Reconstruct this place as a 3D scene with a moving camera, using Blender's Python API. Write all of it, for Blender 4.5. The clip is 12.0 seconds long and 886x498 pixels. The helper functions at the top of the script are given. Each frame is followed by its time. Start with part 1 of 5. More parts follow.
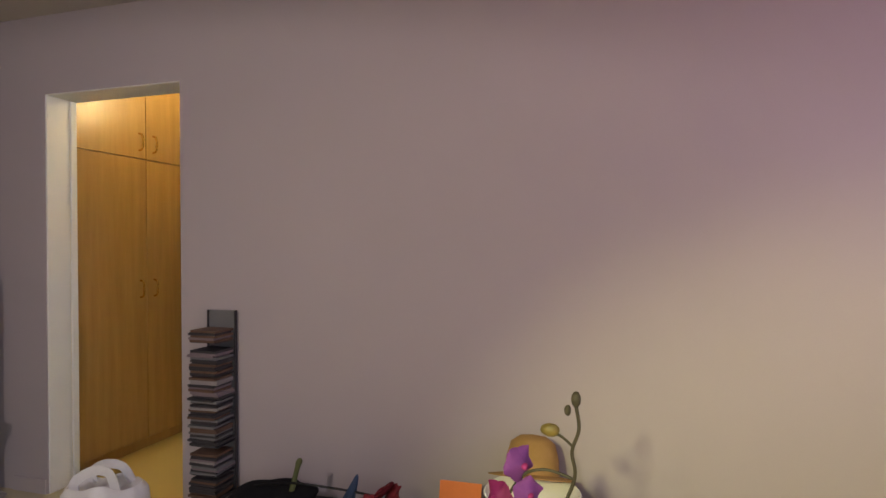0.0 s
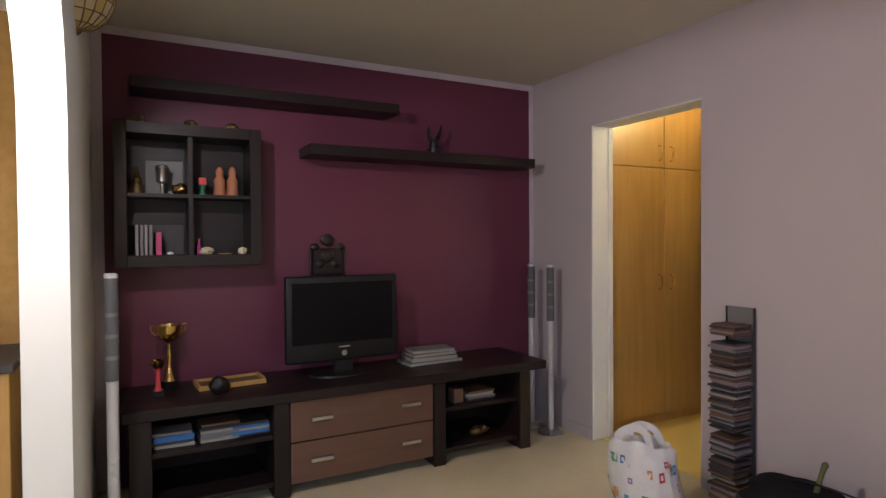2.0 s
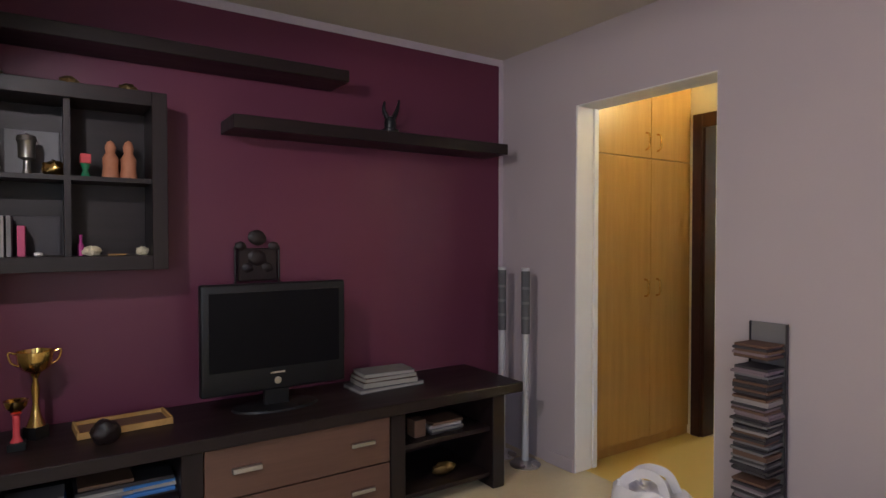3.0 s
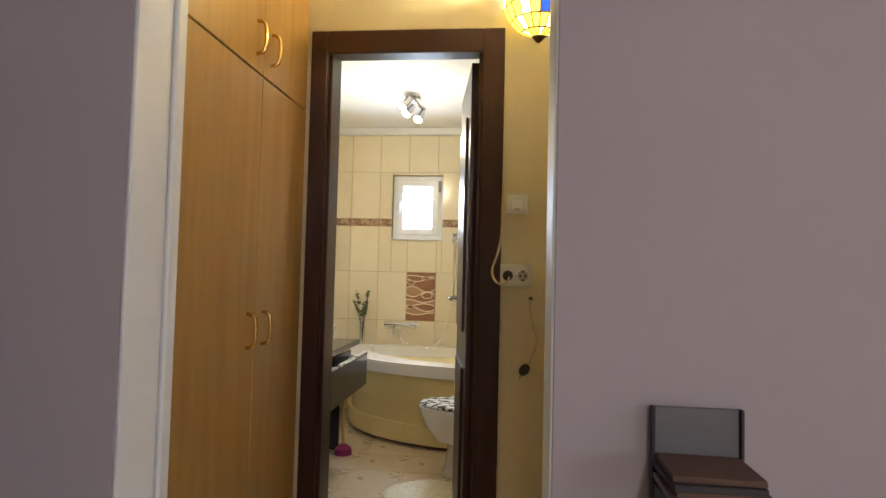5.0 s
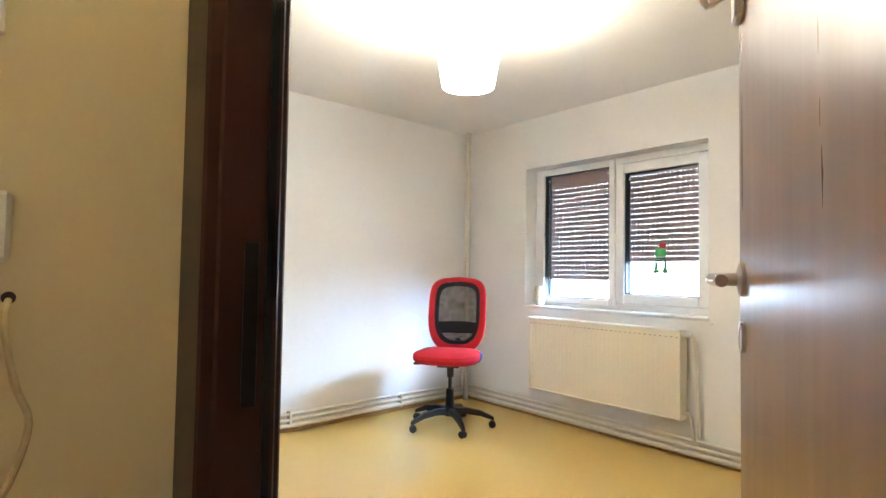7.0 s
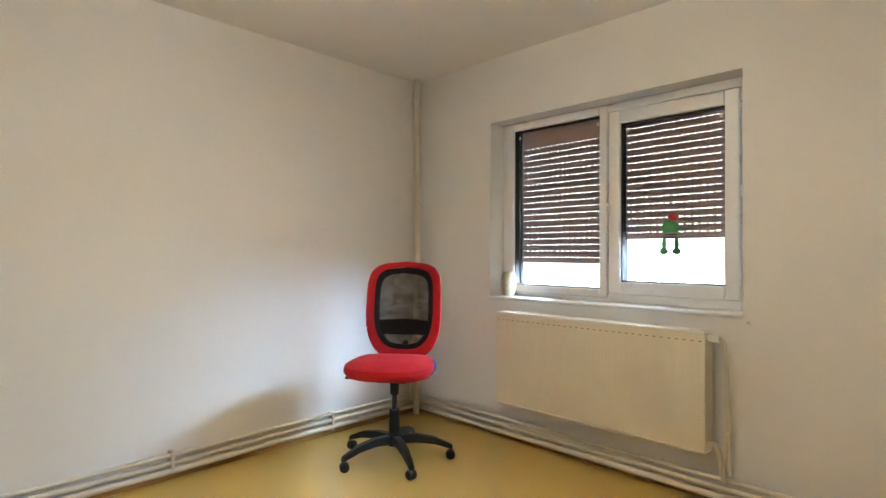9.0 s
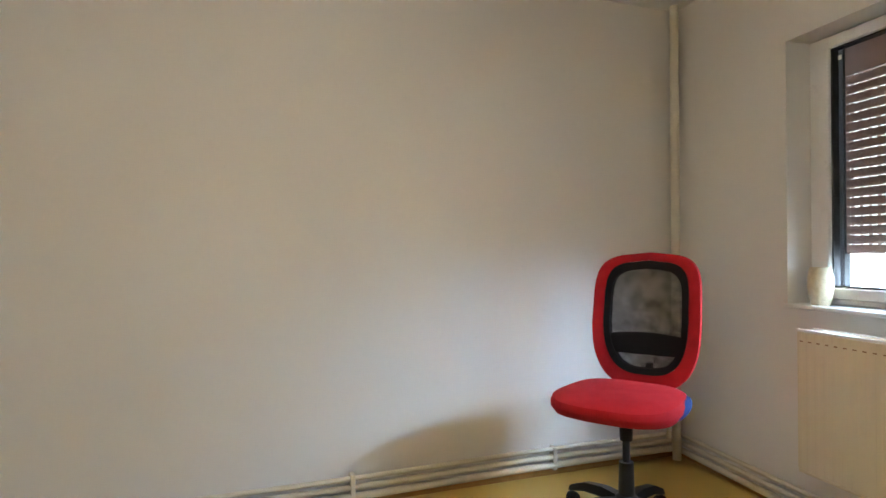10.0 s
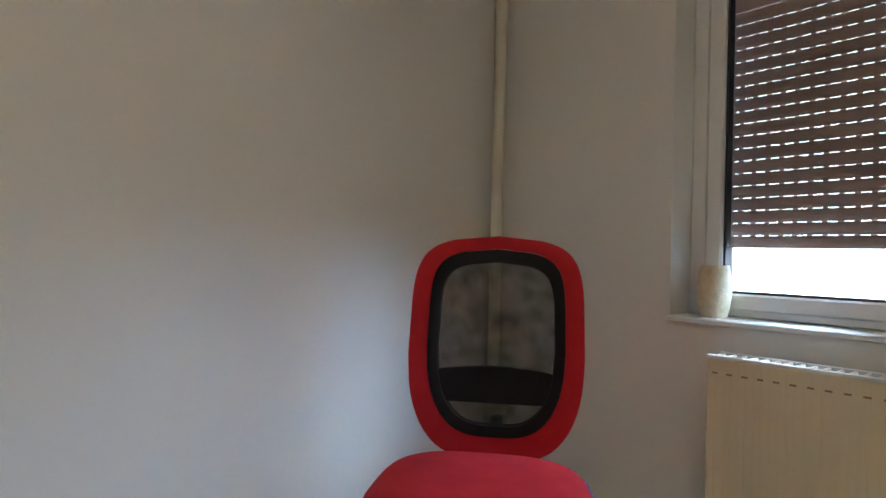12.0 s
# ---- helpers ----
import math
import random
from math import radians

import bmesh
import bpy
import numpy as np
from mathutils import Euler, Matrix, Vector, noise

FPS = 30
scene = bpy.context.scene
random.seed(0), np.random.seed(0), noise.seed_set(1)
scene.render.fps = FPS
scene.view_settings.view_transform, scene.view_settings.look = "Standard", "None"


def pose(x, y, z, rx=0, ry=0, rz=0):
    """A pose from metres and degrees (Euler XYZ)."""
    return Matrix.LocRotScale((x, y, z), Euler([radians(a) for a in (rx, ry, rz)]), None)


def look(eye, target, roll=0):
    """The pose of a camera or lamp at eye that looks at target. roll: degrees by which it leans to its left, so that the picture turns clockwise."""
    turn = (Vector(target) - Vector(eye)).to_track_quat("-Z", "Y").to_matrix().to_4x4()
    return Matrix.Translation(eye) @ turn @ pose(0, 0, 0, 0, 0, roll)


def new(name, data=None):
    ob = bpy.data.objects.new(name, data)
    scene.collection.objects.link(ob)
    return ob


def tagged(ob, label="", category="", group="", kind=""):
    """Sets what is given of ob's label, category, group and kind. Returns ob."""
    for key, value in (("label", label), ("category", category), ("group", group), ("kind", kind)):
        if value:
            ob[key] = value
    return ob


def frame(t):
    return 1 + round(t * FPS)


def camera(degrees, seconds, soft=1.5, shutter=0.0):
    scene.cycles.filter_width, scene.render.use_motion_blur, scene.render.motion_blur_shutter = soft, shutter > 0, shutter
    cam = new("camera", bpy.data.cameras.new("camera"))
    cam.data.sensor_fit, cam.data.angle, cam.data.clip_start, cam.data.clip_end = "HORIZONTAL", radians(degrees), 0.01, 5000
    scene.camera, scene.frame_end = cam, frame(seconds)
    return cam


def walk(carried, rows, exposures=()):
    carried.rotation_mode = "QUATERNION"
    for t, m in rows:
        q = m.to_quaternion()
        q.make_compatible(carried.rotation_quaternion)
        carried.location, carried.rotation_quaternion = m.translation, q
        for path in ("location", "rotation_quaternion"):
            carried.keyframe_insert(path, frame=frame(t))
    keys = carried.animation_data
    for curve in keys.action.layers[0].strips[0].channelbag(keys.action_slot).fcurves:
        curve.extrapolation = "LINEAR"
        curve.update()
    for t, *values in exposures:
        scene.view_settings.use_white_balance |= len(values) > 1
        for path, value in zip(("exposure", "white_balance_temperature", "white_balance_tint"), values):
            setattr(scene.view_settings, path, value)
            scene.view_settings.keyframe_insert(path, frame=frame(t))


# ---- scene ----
cam = camera(73.8, 12.0)
PATH = [
    (0, (3.618, -2.418, 1.333), (3.041, -0.503, 1.318), -0.3),
    (0.5, (3.656, -2.611, 1.38), (2.668, -0.873, 1.33), -0.5),
    (1, (3.7, -2.783, 1.331), (2.343, -1.314, 1.307), -0.5),
    (1.5, (3.783, -2.81, 1.358), (2.122, -1.696, 1.33), -0.5),
    (2, (3.742, -2.783, 1.38), (1.976, -1.845, 1.349), -0.4),
    (2.5, (3.458, -2.701, 1.38), (1.698, -1.753, 1.336), -0.2),
    (2.7, (3.331, -2.65, 1.394), (1.591, -1.664, 1.346), -0.1),
    (4.3, (1.847, -1.723, 1.294), (1.046, 0.109, 1.351), 0.5),
    (4.5, (1.717, -1.541, 1.285), (1.070, 0.350, 1.358), 0.6),
    (5, (1.443, -1.131, 1.255), (1.231, 0.856, 1.337), 1.4),
    (5.5, (1.321, -0.733, 1.272), (1.588, 1.247, 1.354), 1.3),
    (6, (1.314, -0.305, 1.282), (1.873, 1.613, 1.366), 1.4),
    (6.5, (1.363, 0.052, 1.279), (2.275, 1.831, 1.355), 1.2),
    (7, (1.515, 0.279, 1.202), (2.745, 1.854, 1.285), 0.9),
    (7.2, (1.572, 0.354, 1.169), (2.9, 1.847, 1.262), 0.8),
    (8.8, (2.161, 1.031, 1.226), (3.679, 2.334, 1.249), 0.2),
    (9, (2.288, 1.137, 1.223), (3.639, 2.612, 1.241), 0.2),
    (9.5, (2.655, 1.369, 1.141), (3.512, 3.176, 1.177), 0.1),
    (10, (3.094, 1.721, 1.182), (3.597, 3.657, 1.192), -0.3),
    (10.5, (3.5, 2.008, 1.195), (3.936, 3.96, 1.203), 0.0),
    (11, (3.585, 2.292, 1.137), (4.07, 4.232, 1.175), 0.4),
    (11.5, (3.53, 2.615, 1.114), (4.372, 4.429, 1.127), 0.5),
    (12, (3.459, 2.99, 1.115), (4.792, 4.48, 1.136), 1.5),
]
walk(cam, [(t, look(eye, target, roll)) for t, eye, target, roll in PATH],
     exposures=[(0, 0.0, 6200, 10), (1, -0.2, 6250, 10), (2, 0.2, 6050, 10), (2.7, 0.17, 5850, 10), (4.5, 0.05, 5850, 10), (6, 0.25, 5750, 10), (7.0, 0.95, 5350, 10),
                (8.8, 0.27, 5950, 10), (9.5, 0.03, 5980, 10), (10.5, -0.38, 6000, 10), (12, -0.80, 5720, 10)])

# ---- world and lights ----
H = 2.57
world = bpy.data.worlds.new("sky")
scene.world = world
world.use_nodes = True
wn = world.node_tree
sky = wn.nodes.new("ShaderNodeTexSky")
sky.sky_type = 'NISHITA'
sky.sun_disc = False
sky.sun_elevation = radians(40)
sky.sun_rotation = radians(60)
wn.links.new(sky.outputs[0], wn.nodes["Background"].inputs[0])
wn.nodes["Background"].inputs[1].default_value = 0.12


def lamp(name, kind, m, energy, colour, size=0.1, size_y=None, spread=180):
    data = bpy.data.lights.new(name, kind)
    data.energy, data.color = energy, colour
    if kind == 'AREA':
        data.shape = 'RECTANGLE'
        data.size, data.size_y, data.spread = size, size_y or size, radians(spread)
    else:
        data.shadow_soft_size = size
    ob = new(name, data)
    ob.matrix_world = m
    return ob


DAY = (0.80, 0.90, 1.0)
WARM = (1.0, 0.78, 0.48)
# daylight in the strips that the bedroom shutters leave open
lamp("window_light", 'AREA', look((5.455, 3.47, 1.10), (4.846, 4.150, 0.62)), 6.5, (0.60, 0.79, 1.0), 0.62, 0.13, 66)
lamp("window_light", 'AREA', look((5.455, 2.71, 1.19), (4.742, 3.304, 0.71)), 3.5, (0.60, 0.79, 1.0), 0.54, 0.24, 66)
lamp("bedroom_bulb", 'POINT', pose(3.35, 2.45, 2.35), 170, (1.0, 0.80, 0.52), 0.05)
lamp("hall_bulb", 'POINT', pose(1.555, 1.10, 2.385), 40, (1.0, 0.80, 0.40), 0.03)
lamp("bathroom_bulb", 'POINT', pose(0.70, 2.85, 2.16), 19, (1.0, 0.84, 0.55), 0.04)
lamp("bathroom_window_light", 'AREA', look((0.63, 4.24, 1.85), (0.7, 2.5, 1.2)), 26, DAY, 0.34, 0.44, 150)
# unseen spot, added to throw the warm patch on the lilac wall
spot = lamp("added_patch_spot", 'SPOT', look((3.0, -4.4, 2.30), (5.05, 0.0, -0.95)), 400, (1.0, 0.95, 0.42), 0.10)
# unseen bulb, added as warm fill that bounces through the arch
lamp("added_fill_bulb", 'POINT', pose(1.6, -4.6, 2.35), 22, (1.0, 0.85, 0.60), 0.06)
spot.data.spot_size, spot.data.spot_blend = radians(56), 0.55
arch = lamp("arch_spot", 'SPOT', look((2.05, -3.03, 2.24), (1.75, -2.35, 0.0)), 72, (1.0, 0.87, 0.84), 0.03)
arch.data.spot_size, arch.data.spot_blend = radians(162), 0.15
# cool fill added beyond the arch; no kitchen window is known
lamp("added_kitchen_fill", 'AREA', look((5.15, -4.1, 1.55), (2.0, -3.6, 1.1)), 26, DAY, 1.3, 1.2, 160)
# pinkish fill added to tint the upper lilac wall; no window is known here
lamp("added_lilac_fill", 'AREA', look((5.62, -1.45, 1.55), (3.9, 0.1, 2.25)), 7.5, (1.0, 0.63, 0.97), 1.5, 1.2, 120)

# ---- materials ----


def material(name, base, rough=0.6, metal=0.0, second=None, scale=6.0, fine=90.0, bump=0.05, mix=0.5, stretch=(1, 1, 1),
             gloss=0.5, wear=0.12, island=0.0):
    """A procedural surface: two colours mixed by large and fine noise, with grain in the bump and the roughness."""
    m = bpy.data.materials.new(name)
    m.use_nodes = True
    n, l = m.node_tree.nodes, m.node_tree.links
    bs = n["Principled BSDF"]
    co = n.new("ShaderNodeTexCoord")
    mp = n.new("ShaderNodeMapping")
    mp.inputs["Scale"].default_value = stretch
    mp.inputs["Location"].default_value = (3.13, 1.71, 2.37)
    l.new(co.outputs["Object"], mp.inputs[0])
    big, small = n.new("ShaderNodeTexNoise"), n.new("ShaderNodeTexNoise")
    for t, s, d in ((big, scale, 4), (small, fine, 3)):
        t.inputs["Scale"].default_value, t.inputs["Detail"].default_value = s, d
        l.new(mp.outputs[0], t.inputs["Vector"])
    ad = n.new("ShaderNodeMath")
    ad.operation = 'MULTIPLY_ADD'
    ad.inputs[1].default_value = 0.35
    l.new(small.outputs[0], ad.inputs[0])
    sb = n.new("ShaderNodeMath")
    sb.operation = 'SUBTRACT'
    sb.inputs[1].default_value = 0.175
    l.new(big.outputs[0], sb.inputs[0])
    l.new(sb.outputs[0], ad.inputs[2])
    ramp = n.new("ShaderNodeMapRange")
    ramp.inputs["From Min"].default_value, ramp.inputs["From Max"].default_value = 0.5 - mix * 0.5, 0.5 + mix * 0.5
    l.new(ad.outputs[0], ramp.inputs[0])
    mx = n.new("ShaderNodeMix")
    mx.data_type = 'RGBA'
    sec = second or tuple(c * (1 - wear) for c in base)
    mx.inputs[6].default_value, mx.inputs[7].default_value = (*base, 1), (*sec, 1)
    l.new(ramp.outputs[0], mx.inputs[0])
    col = mx.outputs[2]
    if island:
        info = n.new("ShaderNodeObjectInfo")
        hv = n.new("ShaderNodeHueSaturation")
        mr = n.new("ShaderNodeMapRange")
        mr.inputs["To Min"].default_value, mr.inputs["To Max"].default_value = 1 - island, 1 + island
        l.new(info.outputs["Random"], mr.inputs[0])
        l.new(mr.outputs[0], hv.inputs["Value"])
        l.new(col, hv.inputs["Color"])
        col = hv.outputs[0]
    l.new(col, bs.inputs["Base Color"])
    rr = n.new("ShaderNodeMapRange")
    rr.inputs["To Min"].default_value, rr.inputs["To Max"].default_value = max(rough - 0.08, 0.02), min(rough + 0.08, 1)
    l.new(big.outputs[0], rr.inputs[0])
    if bump:
        l.new(rr.outputs[0], bs.inputs["Roughness"])
    else:
        bs.inputs["Roughness"].default_value = rough
    bs.inputs["Metallic"].default_value = metal
    bs.inputs["Specular IOR Level"].default_value = gloss
    if bump:
        bp = n.new("ShaderNodeBump")
        bp.inputs["Strength"].default_value, bp.inputs["Distance"].default_value = bump, 0.002
        l.new(small.outputs[0], bp.inputs["Height"])
        l.new(bp.outputs[0], bs.inputs["Normal"])
    return m


def wood(name, light, dark, axis="z", scale=3.0, rough=0.4, bump=0.04, gloss=0.5, island=0.0):
    s = {"x": (0.12, 1.6, 1.6), "y": (1.6, 0.12, 1.6), "z": (1.6, 1.6, 0.12)}[axis]
    return material(name, light, rough, 0, dark, scale * 3, 60 * scale / 3, bump, 0.6, s, gloss, island=island)


def glass(name, tint=(0.95, 0.98, 0.98), rough=0.02):
    m = bpy.data.materials.new(name)
    m.use_nodes = True
    b = m.node_tree.nodes["Principled BSDF"]
    b.inputs["Base Color"].default_value = (*tint, 1)
    b.inputs["Transmission Weight"].default_value, b.inputs["Roughness"].default_value = 1, rough
    b.inputs["IOR"].default_value = 1.2
    return m


def glow(name, colour, strength, base=(0.8, 0.8, 0.8)):
    m = bpy.data.materials.new(name)
    m.use_nodes = True
    b = m.node_tree.nodes["Principled BSDF"]
    b.inputs["Base Color"].default_value = (*base, 1)
    b.inputs["Emission Color"].default_value, b.inputs["Emission Strength"].default_value = (*colour, 1), strength
    return m


def mesh_fabric(name):
    """Open black weave: the holes let the view through."""
    m = bpy.data.materials.new(name)
    m.use_nodes = True
    n, l = m.node_tree.nodes, m.node_tree.links
    bs, out = n["Principled BSDF"], n["Material Output"]
    bs.inputs["Base Color"].default_value, bs.inputs["Roughness"].default_value = (0.012, 0.012, 0.013, 1), 0.8
    co = n.new("ShaderNodeTexCoord")
    waves = []
    for d in ("X", "Z"):
        w = n.new("ShaderNodeTexWave")
        w.bands_direction = d
        w.inputs["Scale"].default_value = 170
        l.new(co.outputs["Object"], w.inputs["Vector"])
        waves.append(w)
    mx = n.new("ShaderNodeMath")
    mx.operation = 'MULTIPLY'
    l.new(waves[0].outputs["Fac"], mx.inputs[0])
    l.new(waves[1].outputs["Fac"], mx.inputs[1])
    no = n.new("ShaderNodeTexNoise")
    no.inputs["Scale"].default_value = 22
    l.new(co.outputs["Object"], no.inputs["Vector"])
    th = n.new("ShaderNodeMath")
    th.operation = 'MULTIPLY'
    l.new(mx.outputs[0], th.inputs[0])
    l.new(no.outputs[0], th.inputs[1])
    sc = n.new("ShaderNodeMath")
    sc.operation = 'MULTIPLY'
    sc.use_clamp = True
    sc.inputs[1].default_value = 2.3
    l.new(th.outputs[0], sc.inputs[0])
    tr, mix = n.new("ShaderNodeBsdfTransparent"), n.new("ShaderNodeMixShader")
    l.new(sc.outputs[0], mix.inputs[0])
    l.new(bs.outputs[0], mix.inputs[1])
    l.new(tr.outputs[0], mix.inputs[2])
    l.new(mix.outputs[0], out.inputs[0])
    return m


M = {}
M["lilac"] = material("lilac_wall_paint", (0.47, 0.41, 0.43), 0.75, second=(0.44, 0.385, 0.40), scale=1.5, fine=160, bump=0.12, mix=0.8, gloss=0.25)
M["plum"] = material("plum_wall_paint", (0.118, 0.028, 0.055), 0.42, second=(0.105, 0.024, 0.049), scale=1.5, fine=160, bump=0.1, mix=0.8, gloss=0.35)
M["trim"] = material("pale_lilac_strip", (0.50, 0.44, 0.48), 0.6, bump=0.03)
# darker than the white ceilings: the dim light there is put into this tone
M["ceil"] = material("dimmed_ceiling_paint", (0.54, 0.50, 0.44), 0.85, scale=1.2, fine=140, bump=0.1, wear=0.06, gloss=0.2)
M["white"] = material("white_wall_paint", (0.80, 0.785, 0.76), 0.8, scale=1.3, fine=150, bump=0.12, wear=0.05, mix=0.8, gloss=0.2)
M["cream"] = material("cream_wall_paint", (0.78, 0.70, 0.50), 0.75, scale=1.5, fine=150, bump=0.12, wear=0.06, gloss=0.2)
M["gloss_white"] = material("white_lacquer", (0.80, 0.80, 0.79), 0.55, bump=0.02, wear=0.05)
M["pvc"] = material("white_plastic_frame", (0.82, 0.83, 0.84), 0.3, bump=0.01, wear=0.04)
M["floor_tile"] = material("polished_cream_floor", (0.62, 0.54, 0.38), 0.16, second=(0.54, 0.46, 0.31), scale=4, fine=30, bump=0.01, mix=0.7)
M["lino"] = material("yellow_lino", (0.62, 0.43, 0.115), 0.3, second=(0.60, 0.413, 0.108), scale=3, fine=11, bump=0.0, mix=0.9, stretch=(0.7, 1.5, 1))
M["oak"] = wood("oak_veneer", (0.47, 0.28, 0.085), (0.37, 0.205, 0.055), "z", 5, 0.32)
M["oak_edge"] = wood("oak_edge", (0.50, 0.29, 0.09), (0.40, 0.21, 0.06), "z", 5, 0.4)
M["mahogany"] = wood("dark_mahogany", (0.046, 0.014, 0.010), (0.030, 0.009, 0.007), "z", 4, 0.38, gloss=0.35)
M["wenge_y"] = wood("wenge_long", (0.018, 0.011, 0.011), (0.010, 0.006, 0.006), "y", 4, 0.42, gloss=0.3)
M["wenge_z"] = wood("wenge_upright", (0.018, 0.011, 0.011), (0.010, 0.006, 0.006), "z", 4, 0.42, gloss=0.3)
M["walnut_y"] = wood("walnut_front", (0.14, 0.070, 0.047), (0.10, 0.049, 0.033), "y", 4, 0.42)
M["walnut_z"] = wood("walnut_door", (0.235, 0.132, 0.072), (0.19, 0.104, 0.055), "z", 4, 0.30)
M["steel"] = material("brushed_steel", (0.62, 0.61, 0.60), 0.28, 1.0, bump=0.02, stretch=(1, 1, 0.1))
M["chrome"] = material("chrome", (0.75, 0.75, 0.75), 0.1, 1.0, bump=0.0)
M["brass"] = material("brass", (0.66, 0.42, 0.13), 0.25, 1.0, bump=0.02)
M["gold"] = material("gold_plate", (0.75, 0.50, 0.16), 0.18, 1.0, bump=0.01)
M["black"] = material("black_plastic", (0.010, 0.010, 0.011), 0.4, bump=0.03, gloss=0.3)
M["screen"] = material("dark_screen", (0.005, 0.005, 0.007), 0.3, bump=0.0, gloss=0.1)
M["grille"] = material("grey_speaker_cloth", (0.10, 0.10, 0.105), 0.7, fine=400, bump=0.3)
M["silver"] = material("silver_paint", (0.54, 0.54, 0.56), 0.3, 0.15, bump=0.01)
M["ceramic"] = material("white_ceramic", (0.82, 0.80, 0.76), 0.12, bump=0.0, wear=0.03)
M["acrylic"] = material("cream_acrylic", (0.80, 0.66, 0.31), 0.2, bump=0.0, wear=0.04)
M["tile"] = material("cream_wall_tile", (0.78, 0.69, 0.50), 0.18, second=(0.73, 0.63, 0.44), scale=9, fine=60, bump=0.01, mix=0.9, island=0.04)
M["grout"] = material("tile_grout", (0.42, 0.31, 0.19), 0.9, bump=0.1)
M["bath_floor"] = material("beige_floor_tile", (0.56, 0.44, 0.28), 0.3, second=(0.48, 0.37, 0.23), scale=8, fine=50, bump=0.02, island=0.04)
M["red"] = material("red_fabric", (0.42, 0.014, 0.022), 0.85, second=(0.35, 0.010, 0.017), scale=14, fine=500, bump=0.35, gloss=0.2)
M["blue"] = material("blue_fabric", (0.02, 0.045, 0.16), 0.85, fine=500, bump=0.3, gloss=0.2)
M["black_cloth"] = material("black_fabric", (0.010, 0.010, 0.012), 0.9, fine=400, bump=0.3, gloss=0.2)
M["weave"] = mesh_fabric("black_mesh_weave")
M["rad"] = material("cream_radiator_enamel", (0.76, 0.70, 0.55), 0.35, bump=0.01, wear=0.05)
M["pipe"] = material("painted_pipe", (0.74, 0.69, 0.58), 0.4, bump=0.03, wear=0.1)
M["shutter"] = material("brown_shutter_slat", (0.36, 0.235, 0.20), 0.5, second=(0.31, 0.20, 0.17), bump=0.04, island=0.06)
M["gasket"] = material("dark_gasket", (0.02, 0.02, 0.022), 0.6)
M["glass"] = glass("window_glass")
M["vase"] = material("ivory_relief_ceramic", (0.70, 0.62, 0.44), 0.5, second=(0.55, 0.47, 0.30), scale=40, fine=120, bump=0.6, mix=0.4)
M["paper"] = material("paper", (0.30, 0.285, 0.26), 0.8)
M["cardboard"] = material("cardboard", (0.33, 0.21, 0.12), 0.85, bump=0.1)
M["leaf"] = material("dry_leaf", (0.10, 0.11, 0.035), 0.6)
M["plum_paint"] = material("magenta_cover", (0.50, 0.06, 0.16), 0.5)
M["terracotta"] = material("carved_terracotta", (0.42, 0.17, 0.09), 0.7, second=(0.34, 0.13, 0.06), scale=30, bump=0.3)
M["bronze"] = material("antique_bronze", (0.24, 0.17, 0.07), 0.35, 0.9, second=(0.12, 0.08, 0.03), scale=30, bump=0.2)
M["pewter"] = material("pewter", (0.35, 0.33, 0.30), 0.3, 0.9, bump=0.1)
M["bag"] = material("white_plastic_bag", (0.72, 0.70, 0.72), 0.35, second=(0.62, 0.60, 0.63), scale=12, fine=60, bump=0.5)
M["flower"] = material("orchid_petal", (0.30, 0.075, 0.42), 0.7, second=(0.40, 0.11, 0.46), scale=25, bump=0.1)
M["magenta"] = material("dark_magenta_petal", (0.33, 0.020, 0.16), 0.6)
M["bud"] = material("yellow_green_bud", (0.22, 0.15, 0.03), 0.5, second=(0.12, 0.09, 0.02), scale=30)
M["stem"] = material("brown_green_stem", (0.05, 0.04, 0.022), 0.6)
M["straw"] = material("tan_straw", (0.40, 0.23, 0.075), 0.8, second=(0.32, 0.18, 0.05), scale=20, fine=200, bump=0.4)
M["crimson"] = material("crimson_cloth", (0.20, 0.010, 0.022), 0.8, second=(0.13, 0.006, 0.015), scale=18, bump=0.2)
M["navy"] = material("navy_cloth", (0.030, 0.055, 0.11), 0.8, second=(0.02, 0.035, 0.08), scale=18, bump=0.2)
M["orange"] = material("orange_card", (0.72, 0.20, 0.05), 0.7)
M["lime"] = material("lime_plastic", (0.36, 0.45, 0.10), 0.5)
M["greenglass"] = material("green_glaze", (0.02, 0.16, 0.07), 0.2)
M["lightblue"] = material("pale_blue_cloth", (0.32, 0.45, 0.55), 0.8)
for key, c in {"c_red": (0.55, 0.05, 0.06), "c_blue": (0.04, 0.16, 0.45), "c_green": (0.10, 0.35, 0.12), "c_orange": (0.65, 0.25, 0.06), "c_violet": (0.30, 0.12, 0.40),
               "c_teal": (0.05, 0.33, 0.38), "c_grey": (0.17, 0.165, 0.17), "c_dark": (0.04, 0.035, 0.04), "c_brown": (0.13, 0.07, 0.045), "c_pale": (0.30, 0.27, 0.27), "c_mauve": (0.22, 0.165, 0.185)}.items():
    M[key] = material("print_" + key[2:], c, 0.6, bump=0.02)

# ---- mesh helpers ----


def obj(name, bm, mat, parent=None, label="", smooth=False):
    me = bpy.data.meshes.new(name)
    bmesh.ops.recalc_face_normals(bm, faces=bm.faces)
    bm.to_mesh(me)
    bm.free()
    me.materials.append(M[mat] if isinstance(mat, str) else mat)
    if smooth:
        me.polygons.foreach_set("use_smooth", [True] * len(me.polygons))
        me.set_sharp_from_angle(angle=radians(40))
    ob = new(name, me)
    if parent:
        ob.parent = parent
    if label:
        ob["label"] = label
    return ob


def part(name, bm, mat, parent, label="", smooth=False):
    return obj(name, bm, mat, parent, label, smooth)


